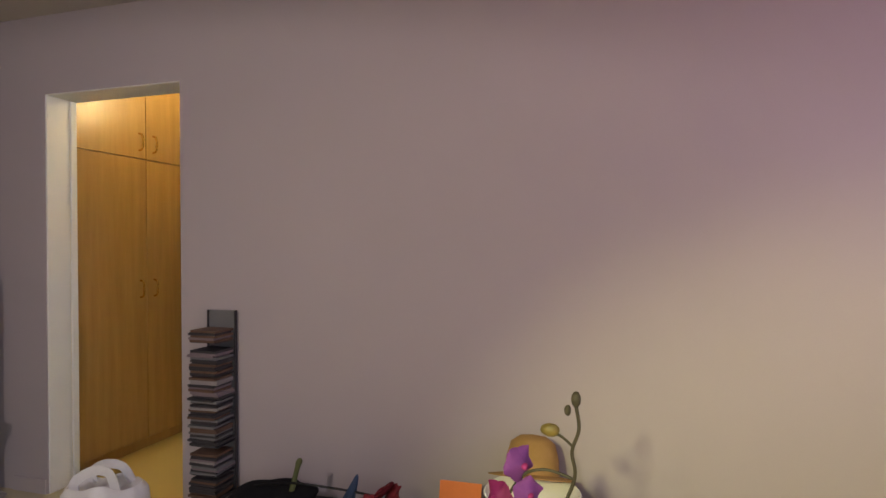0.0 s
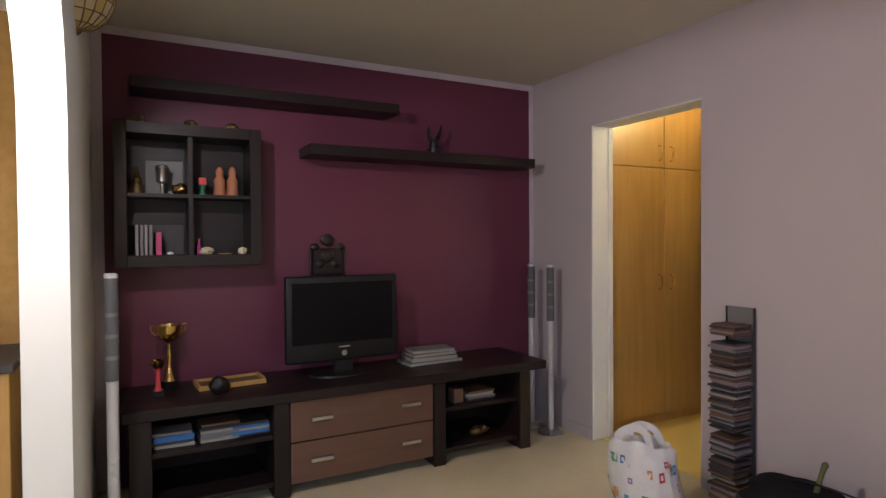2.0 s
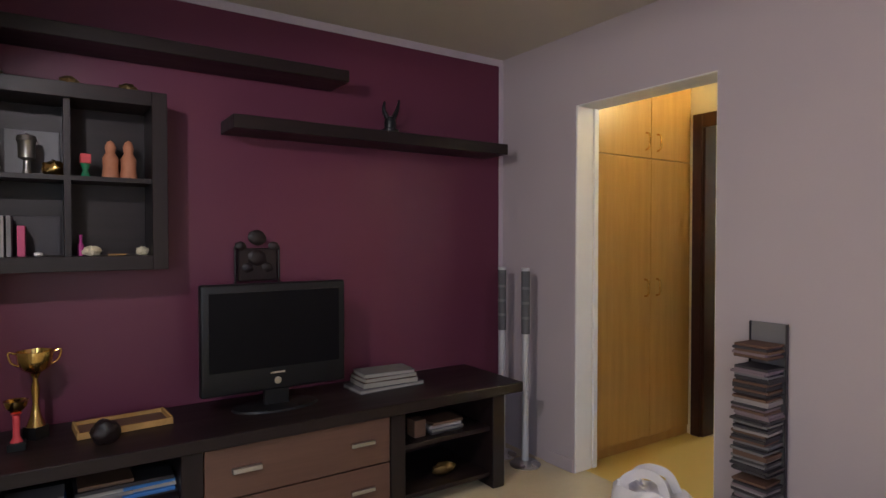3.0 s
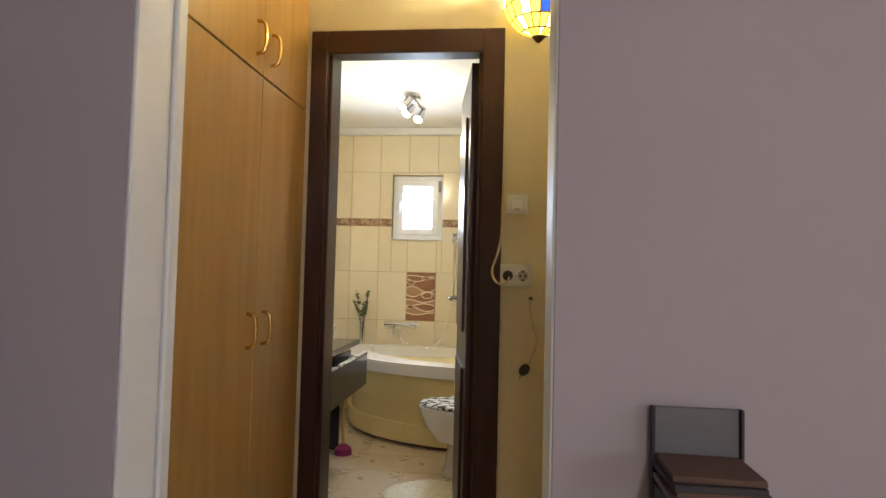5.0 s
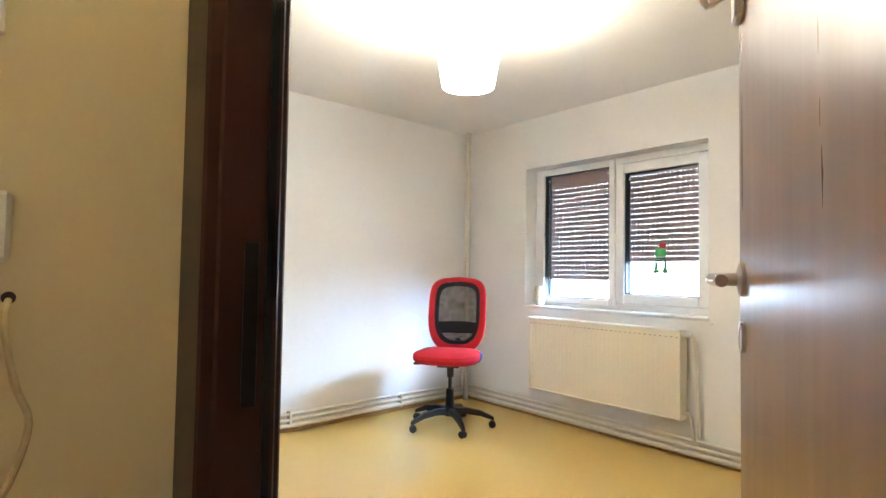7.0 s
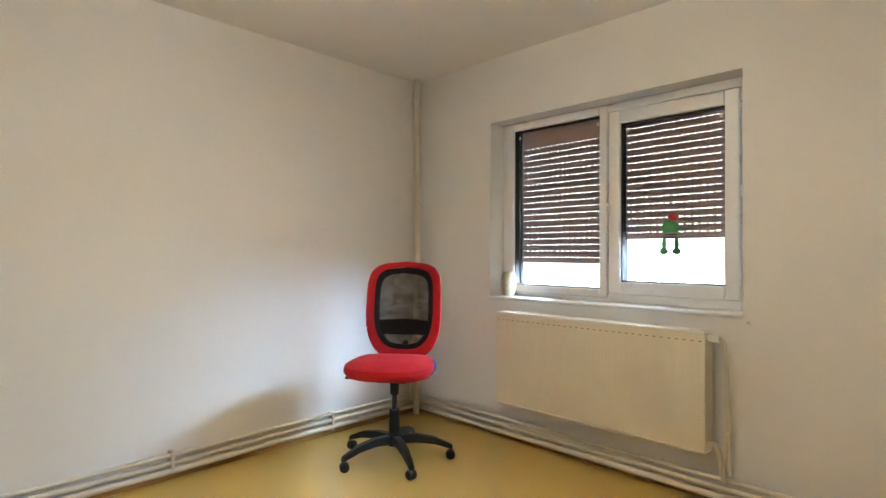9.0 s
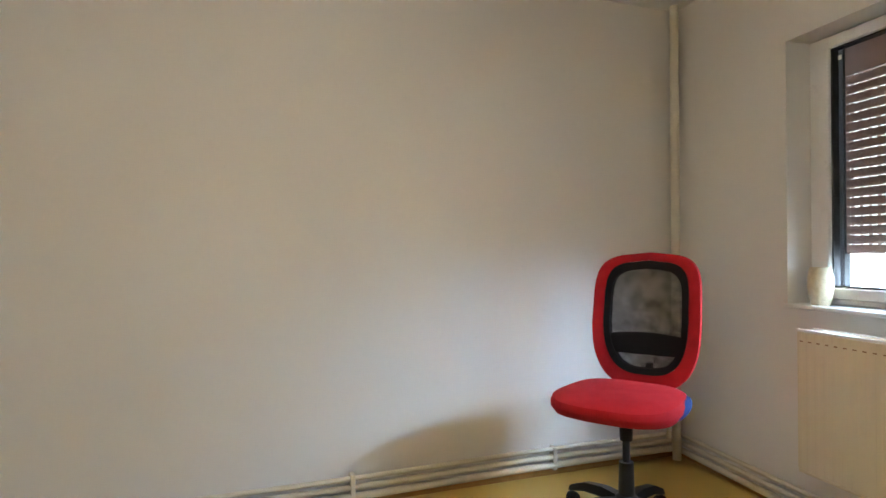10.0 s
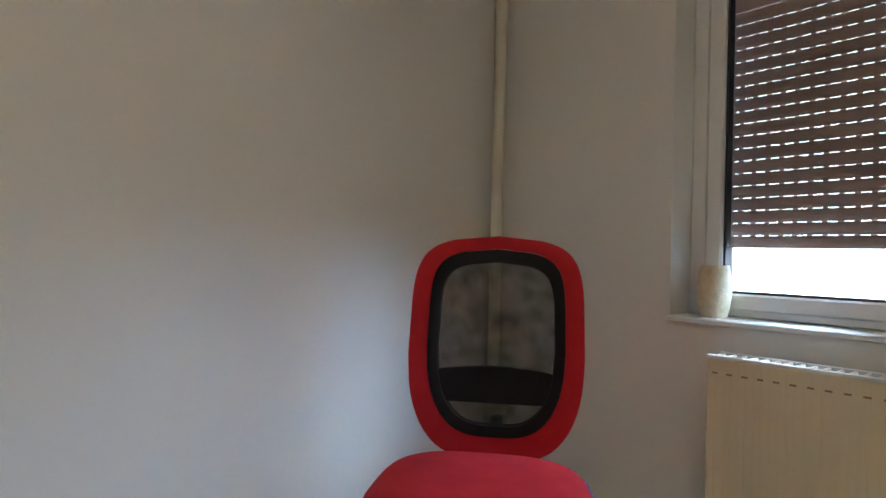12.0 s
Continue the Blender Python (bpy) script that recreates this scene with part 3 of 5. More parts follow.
for y0, y1, z0, z1, w in ((3.08, 3.862, 0.965, 2.122, 0.052), (2.318, 3.068, 0.990, 2.072, 0.075)):
    sash = part("sash", frame_rect(bmesh.new(), FX0 - 0.005, FX1 - 0.01, y0, y1, z0, z1, w, 0.006), "pvc", win)
    part("gasket", frame_rect(bmesh.new(), FX0 + 0.012, FX1 - 0.02, y0 + w - 0.0005, y1 - w + 0.0005, z0 + w - 0.0005, z1 - w + 0.0005, 0.008, 0), "gasket", sash)
    g = part("pane", box(FX0 + 0.03, FX0 + 0.036, y0 + w + 0.002, y1 - w - 0.002, z0 + w + 0.002, z1 - w - 0.002), "glass", sash)
    g.visible_shadow = False
    for yy in (y0 + w + 0.03, y1 - w - 0.03):
        part("corner_sticker", box(FX0 + 0.0285, FX0 + 0.0295, yy - 0.008, yy + 0.008, z1 - w - 0.055, z1 - w - 0.035), "pipe", sash, "small pale sticker")
hd = part("window_handle", box(FX0 - 0.02, FX0 - 0.005, 3.052, 3.078, 1.46, 1.53, 0.004), "pvc", win)
part("lever", box(FX0 - 0.04, FX0 - 0.02, 3.056, 3.074, 1.385, 1.51, 0.006), "pvc", hd)
for z in (1.03, 2.03, 1.55):
    part("hinge", lathe([(0, 0), (0.009, 0), (0.009, 0.06), (0, 0.06)], 10, (FX0 - 0.008, 2.306, z - 0.03)), "pvc" if z < 2 else "steel", win)
part("window_sill", box(5.262, FX0 + 0.01, 2.255, 3.925, 0.922, 0.941, 0.004), "gloss_white", win)

# roller shutters: slats with rows of light slots between them
PITCH, GAPZ = 0.0418, 0.0017


def shutter(y0, y1, bottom, label):
    t = thing("roller_shutter", label, "shutter", group="bedroom shutters")
    part("guide", box(5.505, 5.54, y0 - 0.03, y0, 0.96, 2.13, 0.002), "gasket", t)
    part("guide", box(5.505, 5.54, y1, y1 + 0.03, 0.96, 2.13, 0.002), "gasket", t)
    bm = bmesh.new()
    hh = PITCH - GAPZ
    prof = [(5.5185, 0), (5.5155, hh * 0.25), (5.515, hh * 0.5), (5.5155, hh * 0.75), (5.5185, hh), (5.5212, hh), (5.5212, 0)]
    for a, b in ((y0 + 0.001, y1 - 0.001),):
        lo, hi = [bm.verts.new((x, a, z)) for x, z in prof], [bm.verts.new((x, b, z)) for x, z in prof]
        bm.faces.new(lo), bm.faces.new(hi)
        for k in range(len(prof)):
            bm.faces.new([lo[k], lo[(k + 1) % len(prof)], hi[(k + 1) % len(prof)], hi[k]])
    step = 0.0414
    for k in range(int((y1 - y0) / step) + 1):
        a = y0 + k * step
        box(5.5187, 5.521, a, min(a + 0.0155, y1 - 0.001), hh, PITCH, bm=bm)
    first = part("slat", bm, "shutter", t)
    first.location.z = bottom
    k = 1
    while bottom + (k + 1) * PITCH < 1.985:
        s = new("slat", first.data)
        s.parent = t
        s.location.z = bottom + k * PITCH
        k += 1
    part("top_slats", box(5.514, 5.524, y0, y1, bottom + k * PITCH, 2.12, 0.001), "shutter", t, "closed upper slats")


shutter(3.09, 3.83, 1.165, "brown roller shutter with light slots, lowered nearly to the sill")
shutter(2.36, 3.02, 1.315, "brown roller shutter with light slots, raised further")

bd = obj("backdrop", box(7.6, 7.62, 0.5, 5.8, -0.5, 4.2), glow("bright_haze", (0.85, 0.94, 1.0), 9.0), None)
tagged(bd, "overexposed daylight outside the bedroom window", "backdrop", kind=S)
bd = obj("backdrop", box(-0.6, 1.9, 6.0, 6.02, 0.6, 3.6), glow("bright_haze_north", (0.92, 0.97, 1.0), 4.0), None)
tagged(bd, "overexposed daylight outside the bathroom window", "backdrop", kind=S)

# frog-green sticker on the glass, plain shapes
st = thing("window_sticker", "small green sticker with a red top on the glass", "sticker")
fr = FX0 + 0.0285


def disc(y, z, ry, rz, n=18, x=fr, thick=0.0015):
    bm = bmesh.new()
    a = [bm.verts.new((x, y + ry * math.cos(2 * math.pi * k / n), z + rz * math.sin(2 * math.pi * k / n))) for k in range(n)]
    b = [bm.verts.new((x - thick, v.co.y, v.co.z)) for v in a]
    bm.faces.new(a), bm.faces.new(b)
    for k in range(n):
        bm.faces.new([a[k], a[(k + 1) % n], b[(k + 1) % n], b[k]])
    return bm


part("green_patch", disc(2.70, 1.375, 0.050, 0.045), "c_green", st, "dark green cap")
part("pale_patch", disc(2.695, 1.330, 0.042, 0.020, x=fr - 0.002), "paper", st)
for z in (1.338, 1.322):
    part("stripe", box(fr - 0.0052, fr - 0.0042, 2.660, 2.730, z - 0.003, z + 0.003), "c_dark", st)
part("red_patch", disc(2.682, 1.432, 0.030, 0.022, x=fr - 0.002), "c_red", st, "red top")
for y in (2.735, 2.662):
    part("leg_patch", disc(y, 1.285, 0.015, 0.040), "c_green", st)
    part("foot_patch", disc(y, 1.245, 0.028, 0.020, x=fr - 0.002), "c_green", st)

vs = lathe([(0, 0), (0.036, 0), (0.045, 0.03), (0.051, 0.08), (0.050, 0.12), (0.044, 0.155), (0.040, 0.165), (0.036, 0.165), (0.036, 0.15), (0, 0.15)], 28, (5.342, 3.805, 0.941))
tagged(obj("vase", vs, "vase", smooth=True), "ivory ceramic vase with raised pattern on the sill", "vase")

# radiator and heating pipes
rad = thing("radiator", "cream enamelled panel radiator under the window", "radiator")
bm = bmesh.new()
RY0, RY1, RZ0, RZ1 = 2.385, 3.732, 0.262, 0.855
cols = [(5.140, RY0)]
n = 34
for k in range(n):
    a, b = RY0 + (RY1 - RY0) * k / n, RY0 + (RY1 - RY0) * (k + 1) / n
    cols += [(5.140, a + 0.016), (5.1412, a + 0.020), (5.1412, b - 0.006), (5.140, b - 0.002)]
cols += [(5.140, RY1), (5.150, RY1), (5.150, RY0)]
prism(cols, RZ0 + 0.015, RZ1 - 0.012, bm)
part("front_panel", bm, "rad", rad)
# brown slips that colour in the shade of the radiator's pressed dents
mark = part("dent_shade_mark", box(5.1396, 5.1402, -0.008, 0.008, RZ1 - 0.052, RZ1 - 0.047), "cardboard", rad)
mark.location.y = RY0 + 0.5 * (RY1 - RY0) / n
for k in range(1, n):
    o = new("dent_shade_mark", mark.data)
    o.parent = rad
    o.location.y = RY0 + (k + 0.5) * (RY1 - RY0) / n
part("rear_panel", box(5.215, 5.228, RY0, RY1, RZ0 + 0.015, RZ1 - 0.012, 0.003), "rad", rad)
part("bottom_rail", box(5.1395, 5.228, RY0, RY1, RZ0, RZ0 + 0.0145, 0.003), "rad", rad)
bm = bmesh.new()
for k in range(46):
    y = RY0 + 0.012 + (RY1 - RY0 - 0.03) * k / 45
    box(5.150, 5.218, y, y + 0.008, RZ1 - 0.010, RZ1 - 0.003, bm=bm)
part("top_grille", bm, "rad", rad)
part("top_edge", box(5.137, 5.150, RY0, RY1, RZ1 - 0.0115, RZ1, 0.002), "gloss_white", rad)
part("top_edge", box(5.218, 5.230, RY0, RY1, RZ1 - 0.0115, RZ1, 0.002), "gloss_white", rad)
for y in (RY0, RY1):
    part("end_cover", box(5.142, 5.226, y - 0.003, y + 0.003, RZ0 + 0.02, RZ1 - 0.014, 0.001), "rad", rad)
part("bleed_valve", lathe([(0, 0), (0.012, 0), (0.012, 0.03), (0, 0.03)], 10, (5.19, RY1 + 0.018, 0.31)), "steel", rad)
part("valve", tube([(5.185, RY0 - 0.002, 0.82), (5.185, RY0 - 0.055, 0.82)], 0.017, 12), "gloss_white", rad, "white radiator valve", True)
part("supply_pipe", tube(arc([(5.185, RY0 - 0.045, 0.82), (5.20, RY0 - 0.07, 0.78), (5.225, RY0 - 0.075, 0.5), (5.24, RY0 - 0.075, 0.16)], 5), 0.011, 10), "pipe", rad, smooth=True)
part("return_pipe", tube(arc([(5.185, RY0, 0.31), (5.20, RY0 - 0.04, 0.29), (5.24, RY0 - 0.05, 0.12)], 5), 0.011, 10), "pipe", rad, smooth=True)

PZ = (0.055, 0.098, 0.140)
for i, z in enumerate(PZ):
    r = (0.017, 0.014, 0.012)[i]
    hp = tube(arc([(1.88, 4.518, z - 0.004), (3.4, 4.518, z - 0.006), (4.3, 4.518, z + 0.004), (5.21, 4.518, z)], 4), r, 10)
    tagged(obj("heating_pipe", hp, "pipe", smooth=True), "cream painted heating pipe along the wall foot", "pipe", group="heating pipes").matrix_world = SKEW
    hp = tube([(5.249, 4.655, z - 0.008), (5.249, 0.20, z - 0.02)], r, 10)
    tagged(obj("heating_pipe", hp, "pipe", smooth=True), "cream painted heating pipe along the wall foot", "pipe", group="heating pipes")
for x in (3.37, 4.44, 2.45):
    pcl = tagged(obj("pipe_clamp", box(x - 0.012, x + 0.012, 4.503, 4.55, 0.035, 0.156, 0.004), "pipe"), "cream painted pipe clamp", "clamp", group="pipe clamps")
    pcl.matrix_world = SKEW
for y in (1.3,):
    tagged(obj("pipe_clamp", box(5.225, 5.28, y - 0.012, y + 0.012, 0.045, 0.175, 0.004), "pipe"), "cream painted pipe clamp", "clamp", group="pipe clamps")
ri = thing("heating_riser", "cream painted riser pipes in the room corner", "pipe")
part("pipe", tube([(5.212, 4.628, 0.0), (5.212, 4.628, H)], 0.024, 14), "pipe", ri, smooth=True)
part("pipe", tube([(5.150, 4.615, 0.13), (5.150, 4.615, 0.34), (5.158, 4.63, 0.36)], 0.013, 10), "pipe", ri, smooth=True)
part("collar", lathe([(0, 0), (0.03, 0), (0.03, 0.02), (0, 0.02)], 14, (5.212, 4.628, 0.1)), "pipe", ri)
tagged(obj("wall_hook", tube(arc([(5.278, 2.23, 0.905), (5.262, 2.235, 0.90), (5.258, 2.215, 0.895)], 4), 0.004, 6), "steel"), "small metal hook in the wall beside the radiator", "hook")

# ceiling lamp
cl = thing("ceiling_lamp", "white tapered fabric pendant lamp, switched on", "lamp")
part("canopy", lathe([(0, 0), (0.05, 0), (0.05, -0.03), (0.01, -0.035), (0, -0.035)], 20, (3.35, 2.45, H)), "gloss_white", cl)
part("cord", tube([(3.35, 2.45, H - 0.03), (3.35, 2.45, 2.30)], 0.003, 6), "gloss_white", cl)
shade_mat = glow("lit_fabric", (1.0, 0.83, 0.58), 14.0)
bm = bmesh.new()
nseg = 40
rings = []
for r, z in ((0.124, 2.125), (0.126, 2.11), (0.130, 2.125), (0.172, 2.40), (0.168, 2.40)):
    rings.append([bm.verts.new((3.35 + r * math.cos(2 * math.pi * k / nseg), 2.45 + r * math.sin(2 * math.pi * k / nseg), z)) for k in range(nseg)])
rings.append(rings[0])
for a, b in zip(rings, rings[1:]):
    for k in range(nseg):
        bm.faces.new([a[k], a[(k + 1) % nseg], b[(k + 1) % nseg], b[k]])
part("shade", bm, shade_mat, cl, "glowing white fabric shade", True)
part("diffuser", lathe([(0, 2.120), (0.123, 2.120), (0.123, 2.126), (0, 2.126)], 40, (3.35, 2.45, 0)), shade_mat, cl)

# cardboard box by the window wall
cb = thing("cardboard_box", "open brown cardboard box on the floor by the wall", "box")
part("side", box(4.90, 4.91, 1.02, 1.36, 0, 0.33), "cardboard", cb)
part("side", box(5.21, 5.22, 1.02, 1.36, 0, 0.33), "cardboard", cb)
part("side", box(4.91, 5.21, 1.02, 1.03, 0, 0.33), "cardboard", cb)
part("side", box(4.91, 5.21, 1.35, 1.36, 0, 0.33), "cardboard", cb)
part("base", box(4.91, 5.21, 1.03, 1.35, 0, 0.01), "cardboard", cb)
part("flap", turned(box(0, 0.30, 0, 0.15, -0.004, 0.004), Matrix.Translation((4.91, 1.36, 0.33)) @ Matrix.Rotation(radians(70), 4, 'X')), "cardboard", cb)
tagged(obj("red_ball", blob((5.06, 1.19, 0.33), (0.06, 0.06, 0.06), 0.02), "c_red", smooth=True), "red ball lying in the cardboard box", "ball")

# ---- office chair ----
CM = Matrix.Translation((4.456, 3.927, 0)) @ Matrix.Rotation(radians(-50), 4, 'Z')
ch = thing("office_chair", "red swivel chair with black mesh back on a five-star base", "chair", CM)
RB = 0.335
for k in range(5):
    a = math.radians(72 * k + 10)
    c, s = math.cos(a), math.sin(a)
    arm = bmesh.new()
    sect = []
    for t, z, w, h in ((0.03, 0.125, 0.030, 0.026), (0.13, 0.130, 0.027, 0.023), (0.24, 0.114, 0.024, 0.020), (RB - 0.01, 0.082, 0.019, 0.015), (RB + 0.012, 0.072, 0.017, 0.012)):
        row = []
        for u, v in ((-1, -0.6), (-0.7, 1), (0.7, 1), (1, -0.6), (0.7, -1), (-0.7, -1)):
            row.append(arm.verts.new((c * t - s * u * w, s * t + c * u * w, z + v * h)))
        sect.append(row)
    for p, q in zip(sect, sect[1:]):
        for j in range(6):
            arm.faces.new([p[j], p[(j + 1) % 6], q[(j + 1) % 6], q[j]])
    arm.faces.new(sect[0]), arm.faces.new(sect[-1])
    lg = part("base_arm", arm, "black", ch, smooth=True)
    cs = turned(lathe([(0, -0.024), (0.022, -0.024), (0.028, -0.016), (0.028, -0.004), (0.012, -0.003), (0.012, 0.003), (0.028, 0.004), (0.028, 0.016), (0.022, 0.024), (0, 0.024)], 18),
                Matrix.Translation((c * RB, s * RB, 0.029)) @ Matrix.Rotation(a + 0.9 * k, 4, 'Z') @ Matrix.Rotation(radians(90), 4, 'X'))
    caster = part("caster", cs, "black", lg, "black twin-wheel caster", True)
    
part("hub", lathe([(0, 0.09), (0.04, 0.09), (0.046, 0.11), (0.046, 0.155), (0.034, 0.165), (0.030, 0.30), (0, 0.30)], 24), "black", ch, smooth=True)
part("gas_spring", lathe([(0, 0.29), (0.015, 0.29), (0.015, 0.44), (0, 0.44)], 16), "gasket", ch, smooth=True)
part("upper_sleeve", lathe([(0, 0.39), (0.026, 0.39), (0.028, 0.47), (0.028, 0.50), (0, 0.50)], 20), "black", ch, smooth=True)
part("mechanism", box(-0.09, 0.09, -0.11, 0.14, 0.475, 0.505, 0.008), "black", ch)
lv = part("tilt_lever", tube([(-0.06, -0.03, 0.488), (-0.24, -0.04, 0.488)], 0.006, 8), "black", ch)
part("paddle", box(-0.29, -0.235, -0.055, -0.025, 0.48, 0.497, 0.005), "black", lv)


def seat_body(sx, sy, z0, z1, n=40, rows=8, e=3.2, inset=0.0):
    bm = bmesh.new()
    rings = []
    prof = [(0.0, 0.0), (0.80, 0.0), (0.93, 0.12), (0.995, 0.38), (1.0, 0.60), (0.97, 0.82), (0.86, 0.97), (0.5, 1.02), (0.0, 1.0)]
    for f, h in prof:
        if f == 0:
            rings.append([bm.verts.new((0, 0, z0 + (z1 - z0) * h))])
            continue
        ring = []
        for k in range(n):
            a = 2 * math.pi * k / n
            cc, ss = math.cos(a), math.sin(a)
            x = sx * f * abs(cc) ** (2 / e) * (1 if cc >= 0 else -1)
            y = sy * f * abs(ss) ** (2 / e) * (1 if ss >= 0 else -1)
            x *= 1.0 - 0.06 * (y / sy)
            dip = -0.018 * max(0, -y / sy) ** 3 if h > 0.5 else 0.0
            ring.append(bm.verts.new((x, y, z0 + (z1 - z0) * h + dip - 0.006 * (1 - (x / sx) ** 2) * (h > 0.9))))
        rings.append(ring)
    for a, b in zip(rings, rings[1:]):
        for k in range(n):
            q = list(dict.fromkeys([a[k % len(a)], a[(k + 1) % len(a)], b[(k + 1) % len(b)], b[k % len(b)]]))
            if len(q) > 2:
                bm.faces.new(q)
    return bm


seat = part("seat", turned(seat_body(0.255, 0.255, 0.505, 0.605), Matrix.Translation((-0.015, -0.02, 0))), "red", ch, "padded red fabric seat", True)
seat_side = blob((0.208, 0.03, 0.548), (0.036, 0.15, 0.044), 0.0, 1, 3)
part("seat_side", seat_side, "blue", seat, "dark blue side panel of the seat", True)

BY, BZ, BA, BB = 0.282, 0.838, 0.243, 0.292


def outline(f, inset, n=56):
    """Points of the backrest outline, set in from the edge; curved round the sitter."""
    pts = []
    for k in range(n):
        a = 2 * math.pi * k / n
        cc, ss = math.cos(a), math.sin(a)
        e = 7.0 if ss > 0 else 3.2
        x = (BA - inset) * abs(cc) ** (2 / e) * (1 if cc >= 0 else -1)
        z = (BB - inset) * abs(ss) ** (2 / e) * (1 if ss >= 0 else -1)
        x *= 1.0 - (0.14 * max(0, -z / BB) ** 1.6 + 0.04 * max(0, z / BB) ** 2)
        z += f + (0.045 * (1 - (x / BA) ** 2) * max(0, z / BB))
        pts.append((x, z))
    return pts


def bent(x, z, off):
    return (x - 0.006, BY + 0.12 * (z - (BZ - BB)) - 0.55 * x * x + 0.05 * ((z - BZ) / BB) ** 2 * 0.4 + off, z)


def band(outer, inner, front, back, puff=0.0):
    bm = bmesh.new()
    n = len(outer)
    mid = [((a[0] + b[0]) / 2, (a[1] + b[1]) / 2) for a, b in zip(outer, inner)]
    loops = [(outer, back), (outer, front), (mid, front - puff), (inner, front), (inner, back)]
    vs = [[bm.verts.new(bent(x, BZ + z, o)) for x, z in pts] for pts, o in loops]
    vs.append(vs[0])
    for a, b in zip(vs, vs[1:]):
        for k in range(n):
            bm.faces.new([a[k], a[(k + 1) % n], b[(k + 1) % n], b[k]])
    return bm


back = part("backrest", band(outline(0.0, 0), [(x * 0.81, z * 0.85 + 0.018) for x, z in outline(0.0, 0.005)], -0.018, 0.022, 0.006), "red", ch, "red fabric backrest rim", True)
o2 = [(x * 0.81, z * 0.85 + 0.018) for x, z in outline(0.0, 0.006)]
i2 = [(x * 0.69, z * 0.74 + 0.016) for x, z in outline(0.0, 0.006)]
part("inner_frame", band(o2, i2, -0.022, 0.012, 0.003), "black_cloth", back, "black inner frame", True)
bm = bmesh.new()
ctr = bm.verts.new(bent(0, BZ + 0.012, 0.0))
ringm = [bm.verts.new(bent(x, BZ + z, 0.0)) for x, z in i2]
midm = [bm.verts.new(bent(x * 0.5, BZ + 0.012 + (z - 0.012) * 0.5, 0.0)) for x, z in i2]
for k in range(len(i2)):
    q = (k + 1) % len(i2)
    bm.faces.new([ctr, midm[k], midm[q]])
    bm.faces.new([midm[k], ringm[k], ringm[q], midm[q]])
part("mesh_panel", bm, "weave", back, "see-through black mesh", True)
bm = bmesh.new()
rows = []
for z, off in ((BZ - 0.130, 0.004), (BZ - 0.130, -0.012), (BZ - 0.087, -0.016), (BZ - 0.045, -0.012), (BZ - 0.045, 0.004)):
    rows.append([bm.verts.new(bent(-0.165 + 0.33 * k / 14, z + (0.012 if z > BZ - 0.08 else -0.004) * (1 - ((k - 7) / 7) ** 2), off)) for k in range(15)])
rows.append(rows[0])
for a, b in zip(rows, rows[1:]):
    for k in range(14):
        bm.faces.new([a[k], a[k + 1], b[k + 1], b[k]])
part("lumbar_band", bm, "black_cloth", back, "black lumbar support band", True)
part("back_support", tube(arc([(0, 0.10, 0.485), (0, 0.22, 0.495), (0, 0.325, 0.58), (0, 0.337, 0.66)], 5), 0.018, 10), "black", ch, smooth=True)

# ---- hall ----
sw = thing("light_switch", "white plastic light switch on the hall wall", "switch")
part("plate", box(1.440, 1.527, 1.189, 1.20, 1.492, 1.572, 0.003), "gloss_white", sw)
part("rocker", box(1.458, 1.509, 1.182, 1.1888, 1.508, 1.556, 0.003), "pvc", sw)
part("marker", box(1.472, 1.495, 1.1812, 1.182, 1.512, 1.515), "c_grey", sw)
so = thing("wall_socket", "white double wall socket with one plug in it", "socket")
part("plate", box(1.419, 1.542, 1.178, 1.20, 1.207, 1.296, 0.006), "gloss_white", so)
ry = Matrix.Rotation(radians(90), 4, 'X')
for x in (1.452, 1.510):
    part("outlet", turned(lathe([(0.021, 0), (0.024, 0), (0.024, 0.004), (0.021, 0.004)], 24), Matrix.Translation((x, 1.178, 1.252)) @ ry), "pvc", so)
# flat disc whose grey stands in for the shade inside the socket well
part("recess_shade", turned(lathe([(0, 0), (0.0205, 0), (0.0205, 0.0012), (0, 0.0012)], 24), Matrix.Translation((1.510, 1.1745, 1.252)) @ ry), "trim", so, "grey disc with the shade of the socket well in its colour")
for dx, dz in ((-0.009, 0), (0.009, 0), (0, 0.017), (0, -0.017)):
    part("pin_hole", turned(lathe([(0, 0), (0.0045, 0), (0.0045, 0.001), (0, 0.001)], 10), Matrix.Translation((1.510 + dx, 1.1732, 1.252 + dz)) @ ry), "black", so)
part("screw", turned(lathe([(0, 0), (0.003, 0), (0.003, 0.001), (0, 0.001)], 8), Matrix.Translation((1.481, 1.1778, 1.252)) @ ry), "steel", so)
pc = thing("power_cord", "cream cord with a black plug in the socket", "cable")
part("plug", turned(lathe([(0, 0), (0.019, 0), (0.020, 0.02), (0.012, 0.034), (0, 0.034)], 18), Matrix.Translation((1.452, 1.1778, 1.252)) @ ry), "black", pc, "black plug", True)
part("cord", tube(arc([(1.458, 1.145, 1.246), (1.445, 1.13, 1.222), (1.41, 1.135, 1.225), (1.392, 1.155, 1.27), (1.412, 1.172, 1.34), (1.425, 1.173, 1.42), (1.4265, 1.185, 1.56), (1.4265, 1.194, 1.62)], 6), 0.0045, 8), "vase", pc, "cream cord", True)
lc = thing("loose_cord", "cream cord hanging from a wall hole with a loose black plug", "cable")
part("hole_rim", turned(lathe([(0.004, 0), (0.008, 0), (0.008, 0.002), (0.004, 0.002)], 14), Matrix.Translation((1.543, 1.20, 1.163)) @ ry), "c_dark", lc)
